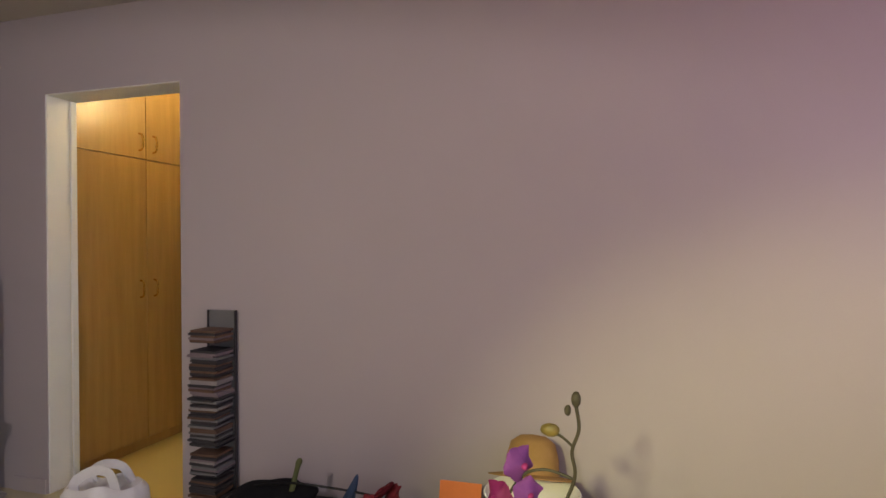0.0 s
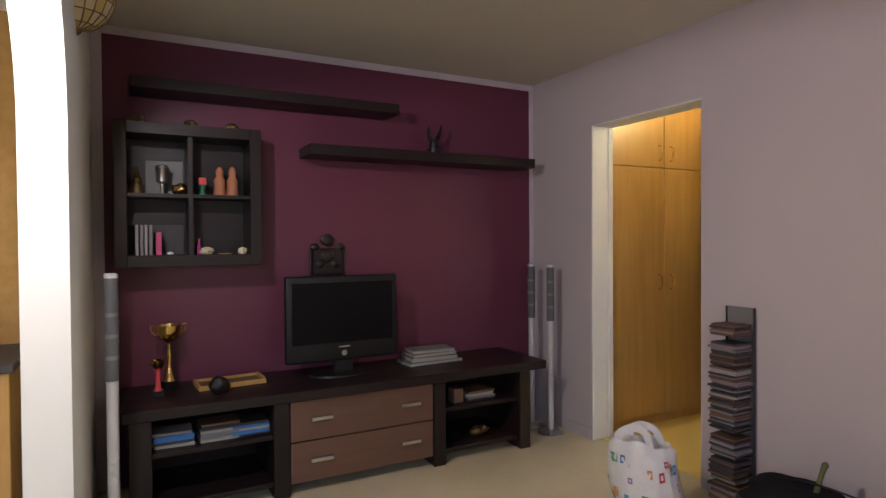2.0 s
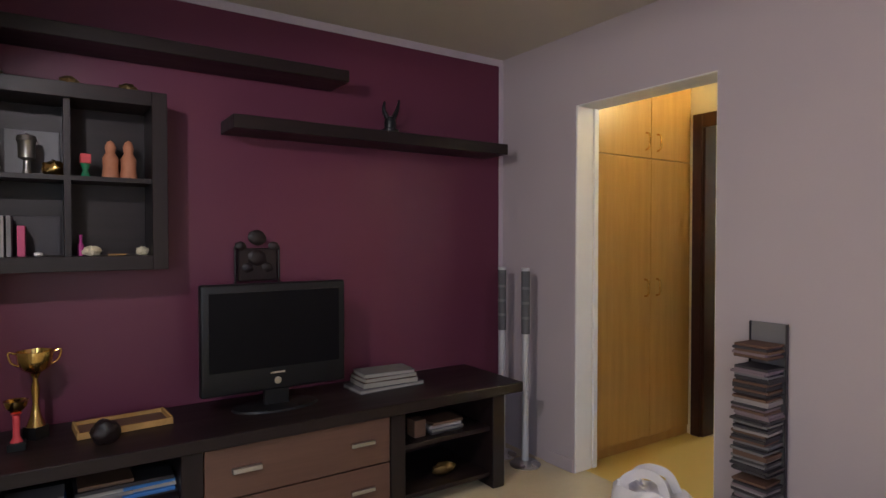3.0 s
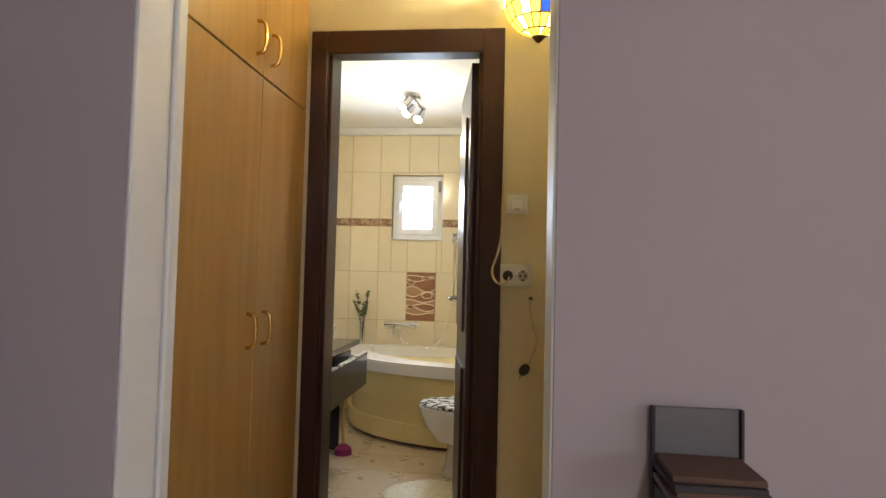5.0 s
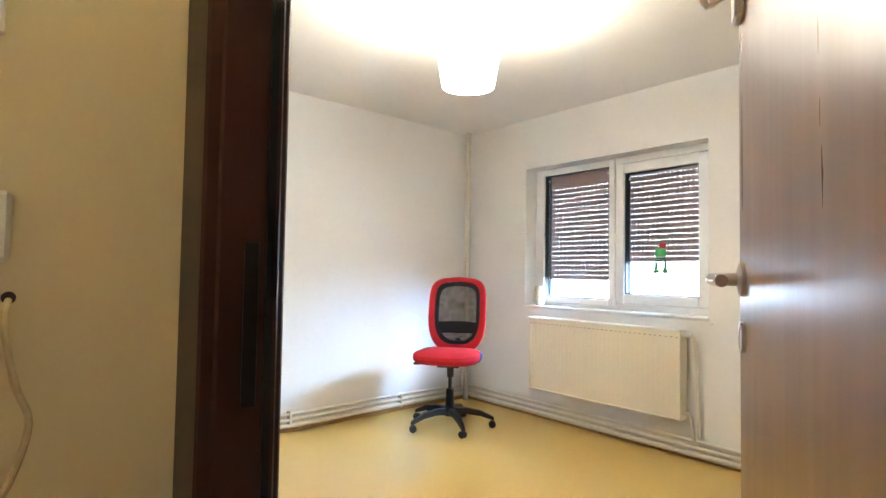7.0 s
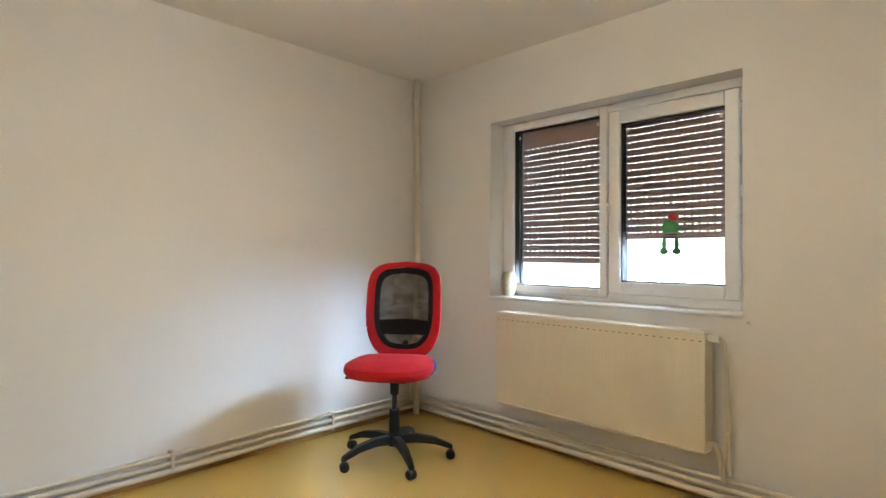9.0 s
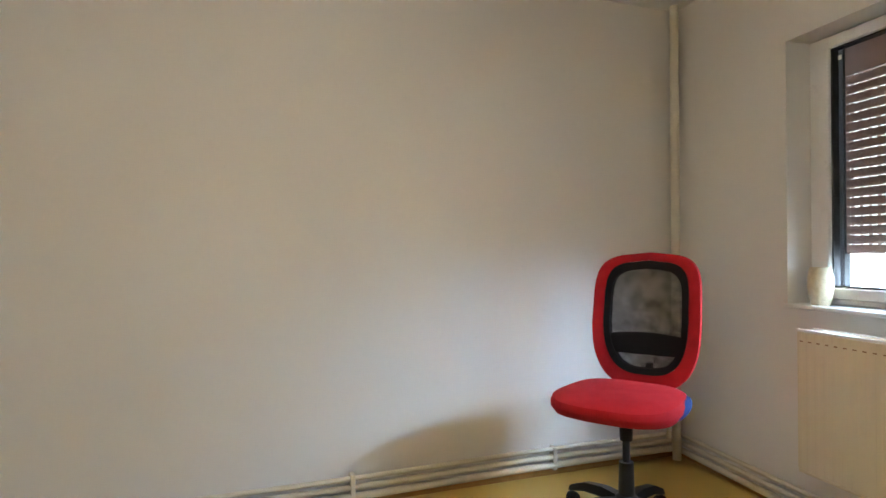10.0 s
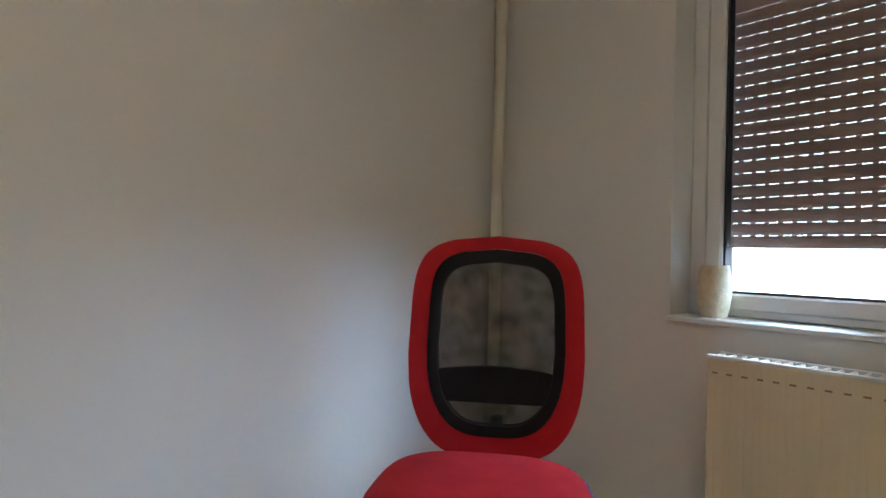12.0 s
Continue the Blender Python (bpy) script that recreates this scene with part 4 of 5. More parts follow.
part("cord", tube(arc([(1.543, 1.198, 1.160), (1.538, 1.17, 1.135), (1.552, 1.165, 1.06), (1.568, 1.165, 1.01), (1.552, 1.165, 0.945), (1.535, 1.165, 0.915)], 6), 0.0042, 8), "vase", lc, "cream cord", True)
part("plug", turned(blob((0, 0, 0), (0.020, 0.016, 0.026), 0.02, 3, 2), Matrix.Translation((1.522, 1.165, 0.893)) @ Matrix.Rotation(radians(35), 4, 'Y')), "black", lc, "black plug", True)
part("pin", tube([(1.512, 1.165, 0.875), (1.503, 1.165, 0.858)], 0.0022, 6), "steel", lc)

# stained-glass wall lamps
TIF = {"amber": ((0.85, 0.55, 0.05), 4.5), "blue": ((0.03, 0.10, 0.75), 1.3), "red": ((0.75, 0.10, 0.02), 1.4), "pale": ((0.95, 0.80, 0.45), 4.5)}
TLIT = {k: glow("lit_glass_" + k, c, s, c) for k, (c, s) in TIF.items()}
TDIM = {k: material("stained_glass_" + k, tuple(0.5 * v + 0.15 for v in c), 0.2) for k, (c, s) in TIF.items()}


def tiffany(label, at, facing, mats, pattern):
    """Half bowl of leaded glass pieces on a wall."""
    t = thing("wall_lamp", label, "lamp", Matrix.Translation(at) @ Matrix.Rotation(facing, 4, 'Z'))
    rings = [(0.025, -0.125), (0.07, -0.11), (0.112, -0.07), (0.137, -0.015), (0.145, 0.045)]
    seg = 10
    lead = bmesh.new()
    for i in range(len(rings) - 1):
        for k in range(seg):
            a0, a1 = math.pi * k / seg, math.pi * (k + 1) / seg
            (r0, z0), (r1, z1) = rings[i], rings[i + 1]
            pts = [(r0 * math.cos(a0), -r0 * math.sin(a0), z0), (r0 * math.cos(a1), -r0 * math.sin(a1), z0), (r1 * math.cos(a1), -r1 * math.sin(a1), z1), (r1 * math.cos(a0), -r1 * math.sin(a0), z1)]
            c = sum((Vector(p) for p in pts), Vector()) / 4
            bm = bmesh.new()
            fr = [bm.verts.new(c + (Vector(p) - c) * 0.95) for p in pts]
            bk = [bm.verts.new((c + (Vector(p) - c) * 0.95) * 0.975) for p in pts]
            bm.faces.new(fr), bm.faces.new(bk)
            for j in range(4):
                bm.faces.new([fr[j], fr[(j + 1) % 4], bk[(j + 1) % 4], bk[j]])
            part("glass_piece", bm, mats[pattern(i, k)], t)
            tube([pts[0], pts[3]], 0.0028, 5, lead)
            tube([pts[3], pts[2]], 0.0028, 5, lead)
    part("leading", lead, "bronze", t, "dark lead lines between the glass pieces")
    part("finial", lathe([(0, -0.15), (0.012, -0.142), (0.027, -0.124), (0.027, -0.12), (0, -0.12)], 14), "bronze", t, smooth=True)
    part("back_plate", box(-0.03, 0.03, -0.02, 0, -0.05, 0.06, 0.004), "bronze", t)
    return t


def bright(i, k):
    return "red" if (k in (1, 2) and i == 3) else "blue" if (k in (3, 4) and i >= 2) else "pale" if (i + k) % 4 == 0 else "amber"


tiffany("lit stained-glass half-bowl wall lamp, amber and blue", (1.555, 1.2, 2.325), 0.0, TLIT, bright)
tiffany("unlit pale stained-glass half-bowl wall lamp", (0.95, -2.96, 2.36), math.pi, TDIM, lambda i, k: "pale" if (i + k) % 3 else "amber")

# ---- bathroom ----
TW, GAP = 0.2655, 0.003
ZR = [0.0, 0.385, 0.82, 1.257, 1.671, 1.738, 2.166, 2.505]
tile_mesh = {}


def tile(parent, m, w, h, mat="tile", name="tile"):
    key = (round(w, 4), round(h, 4), mat)
    if key not in tile_mesh:
        bm = box(0, w, -0.008, 0, 0, h, 0.0012)
        me = bpy.data.meshes.new(name)
        bm.to_mesh(me)
        bm.free()
        me.materials.append(M[mat])
        tile_mesh[key] = me
    o = new(name, tile_mesh[key])
    o.parent = parent
    o.matrix_basis = m
    return o


M["border"] = material("brown_mosaic_border", (0.48, 0.34, 0.20), 0.25, second=(0.16, 0.065, 0.03), scale=28, fine=60, bump=0.05, mix=0.25)
north, stub, west = (bpy.data.objects[n] for n in ("wall_bathroom_north", "wall_bathroom_stub", "wall_bathroom_west"))
for i in range(len(ZR) - 1):
    z0, z1 = ZR[i], ZR[i + 1]
    mat = "border" if z1 - z0 < 0.1 else "tile"
    x = -0.242
    while x < 1.70:
        a, b = max(x, -0.168), min(x + TW, 1.70)
        if mat == "tile" and abs(x - 0.554) < 0.02 and 0.8 < z0 < 0.85:
            x += TW
            continue
        spans = [(a, b, z0, z1)]
        if b > BW[0] and a < BW[1] and z1 > BW[2] and z0 < BW[3]:
            spans = [(a, min(b, BW[0]), z0, z1), (max(a, BW[1]), b, z0, z1), (max(a, BW[0]), min(b, BW[1]), z0, min(z1, BW[2])), (max(a, BW[0]), min(b, BW[1]), max(z0, BW[3]), z1)]
        for p, q, r, s in spans:
            if q - p > 0.012 and s - r > 0.012:
                tile(north, pose(p + GAP / 2, 4.163, r + GAP / 2), q - p - GAP, s - r - GAP, mat)
        x += TW
    for w_, x_, y_, y_end in ((stub, 0.612, 1.325, 1.64), (west, -0.168, 1.80, 4.15)):
        y = y_
        while y < y_end - 0.02:
            e = min(y + TW, y_end)
            tile(w_, Matrix.Translation((x_, y + GAP / 2, z0 + GAP / 2)) @ Matrix.Rotation(radians(90), 4, 'Z'), e - y - GAP, z1 - z0 - GAP, mat)
            y = e
fb = bpy.data.objects["floor_bathroom"]
for i in range(6):
    for j in range(9):
        x0, y0 = -0.16 + i * 0.33, 1.27 + j * 0.33
        x1, y1 = min(x0 + 0.327, 1.70), min(y0 + 0.327, 4.15)
        tile(fb, Matrix.Translation((x0, y0, 0.0)) @ Matrix.Rotation(radians(-90), 4, 'X') @ Matrix.Scale(-1, 4, (0, 1, 0)) @ Matrix.Translation((0, 0, 0)), x1 - x0, y1 - y0, "bath_floor")
tagged(obj("trim", box(-0.168, 1.70, 4.10, 4.163, 2.505, H, 0.01), "gloss_white"), "white plaster cove over the tiles", "trim", kind=S)

# picture tile with brown waves
M["c_tan"] = material("tan_glaze", (0.50, 0.34, 0.20), 0.2, bump=0.02)
pt = thing("picture_tile", "cream picture tile with brown waves and pebbles", "tile")
PX0, PX1, PZ0, PZ1 = 0.553, 0.813, 0.823, 1.254
M["wave_brown"] = material("brown_wave_glaze", (0.34, 0.17, 0.095), 0.25, second=(0.25, 0.12, 0.065), scale=14, fine=50, bump=0.02)
M["wave_tan"] = material("tan_wave_glaze", (0.46, 0.28, 0.16), 0.25, second=(0.38, 0.22, 0.12), scale=14, fine=50, bump=0.02)
part("base", box(PX0, PX1, 4.155, 4.163, PZ0, PZ1, 0.001), "wave_brown", pt)


def wave_z(line, k):
    """Height of a wavy line at the k-th of 25 steps across the tile."""
    z0, amp, ph = ((1.222, 0.006, 0.4), (1.190, 0.016, 2.6), (1.105, 0.026, 0.3), (1.060, 0.024, 3.3), (1.000, 0.012, 1.0), (0.965, 0.010, 4.0), (0.925, 0.018, 0.2), (0.885, 0.010, 2.4))[line]
    return min(max(z0 + amp * math.sin(k * 0.25 + ph), PZ0 + 0.006), PZ1 - 0.006)


def tile_strip(name, lower, upper, mat, y):
    bm = bmesh.new()
    xs = [PX0 + 0.002 + (PX1 - PX0 - 0.004) * k / 24 for k in range(25)]
    lo, hi = [bm.verts.new((x, y, lower(k))) for k, x in enumerate(xs)], [bm.verts.new((x, y, upper(k))) for k, x in enumerate(xs)]
    for k in range(24):
        bm.faces.new([lo[k], lo[k + 1], hi[k + 1], hi[k]])
    part(name, bm, mat, pt)


for a_, b_ in ((3, 2), (5, 4), (7, 6)):
    tile_strip("band", lambda k: min(wave_z(a_, k), wave_z(b_, k) - 0.001), lambda k: wave_z(b_, k), "wave_tan", 4.1540)
for n_ in range(8):
    tile_strip("wave", lambda k: wave_z(n_, k) - 0.0045, lambda k: wave_z(n_, k) + 0.0045, "tile", 4.1530)
for x, z, a, b in ((0.595, 1.165, 0.030, 0.017), (0.735, 1.205, 0.035, 0.011), (0.745, 1.050, 0.042, 0.024), (0.597, 0.945, 0.030, 0.014)):
    for nm, k_, mt, y in (("pebble_rim", 1.22, "tile", 4.1520), ("pebble", 1.0, "wave_brown", 4.1512)):
        bm = bmesh.new()
        bm.faces.new([bm.verts.new((x + a * k_ * math.cos(2 * math.pi * k / 18), y, z + b * k_ * math.sin(2 * math.pi * k / 18))) for k in range(18)])
        part(nm, bm, mt, pt)

bwn = thing("window_bathroom", "small white plastic bathroom window", "window", kind=S)


def rect_y(y0, y1, x0, x1, z0, z1, w, bev=0.003):
    bm = bmesh.new()
    for b in ((x0, x0 + w, z0, z1), (x1 - w, x1, z0, z1), (x0 + w, x1 - w, z0, z0 + w), (x0 + w, x1 - w, z1 - w, z1)):
        box(b[0], b[1], y0, y1, b[2], b[3], bev, bm)
    return bm


part("window_frame", rect_y(4.20, 4.26, 0.407, 0.863, 1.562, 2.138, 0.045), "pvc", bwn)
sash = part("sash", rect_y(4.175, 4.245, 0.447, 0.823, 1.60, 2.10, 0.055), "pvc", bwn)
g = part("pane", box(0.50, 0.77, 4.215, 4.221, 1.653, 2.047), "glass", sash)
g.visible_shadow = False
part("window_handle", box(0.458, 0.478, 4.135, 4.175, 1.80, 1.90, 0.004), "pvc", sash)
part("hinge", box(0.825, 0.845, 4.16, 4.18, 1.99, 2.09, 0.003), "c_grey", bwn)
part("window_sill", box(0.40, 0.87, 4.13, 4.20, 1.548, 1.562, 0.003), "gloss_white", bwn)

# corner bath with a curved apron
bath = thing("corner_bathtub", "cream corner bathtub with a curved stepped apron", "bathtub")


def tub_front(scale=1.0, n=28):
    """The curved front from the side wall to the other wall."""
    pts = []
    for k in range(n + 1):
        a = math.pi * (1.0 + 0.5 * k / n)
        x = 1.69 + 1.64 * scale * abs(math.cos(a)) ** 0.80 * -1
        y = 4.145 - 1.20 * scale * abs(math.sin(a)) ** 0.80
        pts.append((x, y))
    return pts


corner = [(1.69, 4.145)]
for nm, s, z0, z1, mt in (("apron_base", 0.965, 0.03, 0.16, "acrylic"), ("apron", 0.945, 0.16, 0.335, "acrylic"), ("apron_top", 0.975, 0.335, 0.515, "acrylic")):
    part(nm, prism(corner + tub_front(s), z0, z1), mt, bath)
part("plinth", prism(corner + tub_front(0.93), 0, 0.03), "c_brown", bath)
bm = bmesh.new()
o, i_ = tub_front(1.0), tub_front(0.86)
i_ = [(min(x, 1.60), min(y, 4.06)) for x, y in i_]
oc, ic = o + [(1.69, 4.145)], i_ + [(1.60, 4.06)]
zs = [(oc, 0.515), (oc, 0.585), (oc, 0.60), (ic, 0.60), ([(1.2 + (x - 1.2) * 0.9, 3.65 + (y - 3.65) * 0.9) for x, y in ic], 0.35), ([(1.2 + (x - 1.2) * 0.75, 3.65 + (y - 3.65) * 0.75) for x, y in ic], 0.23)]
vs_ = [[bm.verts.new((x, y, z)) for x, y in pts] for pts, z in zs]
for a, b in zip(vs_, vs_[1:]):
    for k in range(len(a)):
        q = (k + 1) % len(a)
        bm.faces.new([a[k], a[q], b[q], b[k]])
bm.faces.new(vs_[-1])
part("basin", bm, "ceramic", bath, "white glossy tub basin", True)

mix_ = thing("bath_mixer", "chrome thermostatic bath mixer on the tiles", "tap")
part("bar", tube([(0.39, 4.09, 0.785), (0.655, 4.09, 0.785)], 0.021, 14), "chrome", mix_, smooth=True)
for x in (0.405, 0.64):
    part("knob", tube([(x - 0.03, 4.09, 0.785), (x + 0.03, 4.09, 0.785)], 0.027, 14), "chrome", mix_, smooth=True)
for x in (0.45, 0.60):
    part("inlet", tube([(x, 4.09, 0.785), (x, 4.155, 0.785)], 0.016, 10), "chrome", mix_, smooth=True)
part("spout", tube(arc([(0.47, 4.085, 0.77), (0.46, 4.02, 0.755), (0.455, 3.99, 0.71)], 4), 0.013, 10), "chrome", mix_, smooth=True)
part("hose", tube(arc([(0.53, 4.085, 0.765), (0.54, 4.05, 0.66), (0.66, 4.04, 0.608), (0.82, 4.06, 0.608), (0.93, 4.10, 0.75), (0.985, 4.11, 1.02)], 6), 0.006, 8), "chrome", mix_, smooth=True)
sh = thing("shower_rail", "chrome shower rail with hand shower", "shower")
part("rail", tube([(0.99, 4.11, 1.03), (0.99, 4.11, 1.60)], 0.010, 10), "chrome", sh, smooth=True)
for z in (1.04, 1.59):
    part("bracket", box(0.97, 1.01, 4.09, 4.155, z - 0.02, z + 0.02, 0.004), "chrome", sh)
part("slider", box(0.965, 1.015, 4.07, 4.125, 1.52, 1.57, 0.006), "chrome", sh)
part("hand_shower", tube(arc([(0.99, 4.09, 1.54), (1.03, 4.04, 1.58), (1.10, 4.0, 1.63)], 4), [0.011] * 5 + [0.012, 0.014, 0.03, 0.034], 12), "chrome", sh, smooth=True)

van = thing("vanity_unit", "dark grey gloss vanity unit with an open drawer", "cabinet")
M["slate"] = material("dark_slate_gloss", (0.035, 0.035, 0.042), 0.18, bump=0.01)
part("worktop", box(-0.16, 0.42, 1.95, 3.02, 0.735, 0.77, 0.003), "slate", van)
part("body", box(-0.16, 0.37, 2.0, 2.98, 0.40, 0.70, 0.003), "slate", van)
d = part("drawer", box(0.47, 0.492, 2.05, 2.95, 0.47, 0.69, 0.003), "slate", van, "open drawer front")
part("drawer_side", box(0.37, 0.47, 2.07, 2.085, 0.48, 0.66), "pvc", d)
part("drawer_side", box(0.37, 0.47, 2.915, 2.93, 0.48, 0.66), "pvc", d)
part("handle_strip", box(0.47, 0.497, 2.05, 2.95, 0.691, 0.70, 0.001), "steel", d)
part("side_panel", box(-0.16, 0.30, 2.0, 2.02, 0.0, 0.40, 0.002), "slate", van)
part("side_panel", box(-0.16, 0.30, 2.96, 2.98, 0.0, 0.40, 0.002), "slate", van)
bs_ = lathe([(0, 0), (0.13, 0), (0.165, 0.03), (0.185, 0.12), (0.19, 0.14), (0.182, 0.14), (0.175, 0.11), (0.12, 0.03), (0, 0.02)], 40, (0.19, 2.42, 0.770), sx=1.15, sy=1.2)
tagged(obj("wash_basin", bs_, "ceramic", smooth=True), "round white vessel basin on the vanity", "basin")
pl = thing("plunger", "dark red rubber plunger standing on the bathroom floor", "plunger")
part("cup", lathe([(0, 0.0), (0.06, 0.0), (0.055, 0.04), (0.02, 0.07), (0, 0.07)], 20, (0.36, 2.88, 0)), "magenta", pl, smooth=True)
part("stick", tube([(0.36, 2.88, 0.06), (0.34, 2.90, 0.36)], 0.011, 8), "oak", pl, smooth=True)

wc = thing("toilet", "white ceramic toilet with a black and white patterned lid", "toilet")
WX, WY = 1.20, 2.62
part("pedestal", lathe([(0, 0), (0.13, 0), (0.115, 0.05), (0.10, 0.20), (0.13, 0.28), (0, 0.28)], 28, (WX + 0.03, WY + 0.02, 0), sx=1.25, sy=0.95), "ceramic", wc, smooth=True)
part("bowl", lathe([(0, 0.20), (0.12, 0.21), (0.165, 0.29), (0.19, 0.37), (0.195, 0.405), (0, 0.405)], 36, (WX, WY, 0), sx=1.42, sy=1.0), "ceramic", wc, smooth=True)
part("seat_ring", lathe([(0, 0.405), (0.197, 0.405), (0.2, 0.415), (0.197, 0.424), (0, 0.424)], 36, (WX, WY, 0), sx=1.42, sy=1.0), "ceramic", wc, smooth=True)
M["zebra"] = material("black_white_print", (0.75, 0.75, 0.74), 0.2, second=(0.01, 0.01, 0.012), scale=26, fine=60, bump=0.0, mix=0.06)
part("lid", lathe([(0, 0.4245), (0.19, 0.4245), (0.196, 0.432), (0.19, 0.444), (0.05, 0.452), (0, 0.452)], 36, (WX, WY, 0), sx=1.42, sy=1.0), "zebra", wc, "black and white patterned lid", True)
part("cistern", box(1.48, 1.695, WY - 0.19, WY + 0.19, 0.40, 0.80, 0.02, seg=3), "ceramic", wc, smooth=True)
part("rear_block", box(1.38, 1.50, WY - 0.10, WY + 0.10, 0.0, 0.40, 0.02, seg=3), "ceramic", wc, smooth=True)
mat_ = blob((1.05, 2.25, 0.008), (0.26, 0.2, 0.012), 0.2, 4, 3)
tagged(obj("bath_mat", mat_, "vase", smooth=True), "cream fluffy bath mat by the toilet", "mat")

plant = thing("dried_plant", "dry twig arrangement in a slim glass on the bath rim", "plant")
part("glass", lathe([(0, 0), (0.022, 0), (0.02, 0.03), (0.025, 0.16), (0.022, 0.16), (0.018, 0.03), (0, 0.02)], 16, (0.175, 4.10, 0.602)), "glass", plant, smooth=True)
rnd = random.Random(4)
for k in range(9):
    a, s = rnd.uniform(0, 6.28), rnd.uniform(0.03, 0.13)
    tip = (0.175 + s * math.cos(a), 4.09 + 0.4 * s * math.sin(a) - 0.01, 0.602 + rnd.uniform(0.30, 0.48))
    part("twig", tube(arc([(0.175, 4.10, 0.63), (0.175 + 0.3 * s * math.cos(a), 4.095, 0.80), tip], 4), 0.0022, 5), "stem", plant)
    for j in range(5):
        f = rnd.uniform(0.5, 1.0)
        c = Vector((0.175, 4.10, 0.80)).lerp(Vector(tip), f)
        part("leaf", turned(blob((0, 0, 0), (0.022, 0.004, 0.010), 0.1, 3, 1), Matrix.Translation(c) @ Matrix.Rotation(rnd.uniform(-1, 1), 4, 'Y')), "leaf", plant)

spt = thing("ceiling_spotlight", "chrome ceiling spot bar with lit halogen heads", "lamp")
part("base", lathe([(0, 0), (0.045, 0), (0.045, -0.025), (0, -0.025)], 20, (0.75, 3.12, H)), "chrome", spt, smooth=True)
part("bar", tube(arc([(0.70, 2.98, H - 0.045), (0.74, 3.10, H - 0.035), (0.77, 3.24, H - 0.05), (0.79, 3.36, H - 0.04)], 5), 0.014, 10), "chrome", spt, smooth=True)
hot = glow("halogen", (1.0, 0.88, 0.62), 30)
for p, d in (((0.70, 3.02, H - 0.10), (-0.5, -0.3, -0.75)), ((0.70, 3.17, H - 0.11), (-0.45, -0.35, -0.75)), ((0.76, 3.33, H - 0.11), (-0.3, -0.4, -0.8))):
    q = Vector(d).to_track_quat('Z', 'Y').to_matrix().to_4x4()
    head = part("spot_head", turned(lathe([(0, -0.055), (0.024, -0.055), (0.040, 0.035), (0.036, 0.035), (0, 0.024)], 18), Matrix.Translation(p) @ q), "chrome", spt, smooth=True)
    part("bulb", turned(lathe([(0, 0.025), (0.034, 0.027), (0.030, 0.042), (0, 0.046)], 16), Matrix.Translation(p) @ q), hot, head, "glowing bulb")

# ---- living room things ----


def speaker(x, y, split=0.80, h=1.20, label=""):
    t = thing("tower_speaker", label or "slim silver tower speaker with a grey upper grille", "speaker", Matrix.Translation((x, y, 0)), group="tower speakers")
    part("foot", lathe([(0, 0), (0.092, 0), (0.095, 0.006), (0.08, 0.018), (0.03, 0.032), (0, 0.032)], 32), "steel", t, smooth=True)
    part("pole", lathe([(0, 0.03), (0.022, 0.03), (0.022, split), (0, split)], 20), "silver", t, smooth=True)
    part("grille", lathe([(0, split + 0.0005), (0.026, split + 0.0005), (0.026, h - 0.02), (0, h - 0.02)], 20), "grille", t, "dark grey cloth grille", True)
    part("cap", lathe([(0, h - 0.0195), (0.0265, h - 0.0195), (0.0265, h - 0.004), (0.02, h), (0, h)], 20), "silver", t, smooth=True)
    for z in (split + 0.09, split + 0.18, split + 0.27):
        part("ring", lathe([(0.0262, z), (0.0272, z), (0.0272, z + 0.016), (0.0262, z + 0.016)], 20), "c_grey", t)
    return t


speaker(0.404, -0.150)
speaker(0.200, -0.165)
speaker(0.92, -2.855, 0.80, 1.25)
speaker(0.45, -2.86, 0.80, 1.22)

# CD tower on the wall with shelves of cases
cd = thing("cd_tower", "tall dark grey wall-mounted CD rack", "shelf")
part("back", box(1.715, 1.862, -0.022, -0.012, 0.02, 1.025, 0.002), "c_grey", cd)
part("side_rail", box(1.710, 1.7145, -0.03, -0.012, 0.02, 1.025), "c_dark", cd)
part("side_rail", box(1.8625, 1.867, -0.03, -0.012, 0.02, 1.025), "c_dark", cd)
part("foot", box(1.70, 1.877, -0.18, -0.012, 0.0, 0.02, 0.002), "c_dark", cd)
rnd = random.Random(11)
z, shelf_i = 0.02, 0
covers = ["c_mauve", "c_dark", "c_dark", "c_brown", "c_dark", "c_pale", "c_dark", "c_mauve", "c_dark", "c_grey", "c_dark", "c_brown"]
case_mesh = {}


def cd_case(x, y, z, turn, mat, w=0.142, d=0.125, h=0.0104, parent=None):
    key = (mat, w, d, h)
    if key not in case_mesh:
        me = bpy.data.meshes.new("cd_case")
        bm = box(-w / 2, w / 2, -d / 2, d / 2, 0, h, 0.001)
        bm.to_mesh(me)
        bm.free()
        me.materials.append(M[mat])
        case_mesh[key] = me
    o = new("cd_case", case_mesh[key])
    o.matrix_world = pose(x, y, z, 0, 0, turn)
    return tagged(o, "flat plastic disc case in a stack", "cd case", group="disc cases")


while z < 0.95:
    part("shelf", box(1.716, 1.861, -0.155, -0.0225, z, z + 0.003), "c_dark", cd)
    k = rnd.choice((8, 9, 10, 11)) if z < 0.78 else 5
    for j in range(k):
        zz = z + 0.0032 + j * 0.0106
        if zz > 0.985:
            break
        cd_case(1.786 + rnd.uniform(-0.010, 0.010), -0.093 + rnd.uniform(-0.012, 0.004), zz, rnd.uniform(-3, 3), rnd.choice(covers))
    z += 0.0032 + k * 0.0106 + rnd.choice((0.006, 0.014, 0.034))

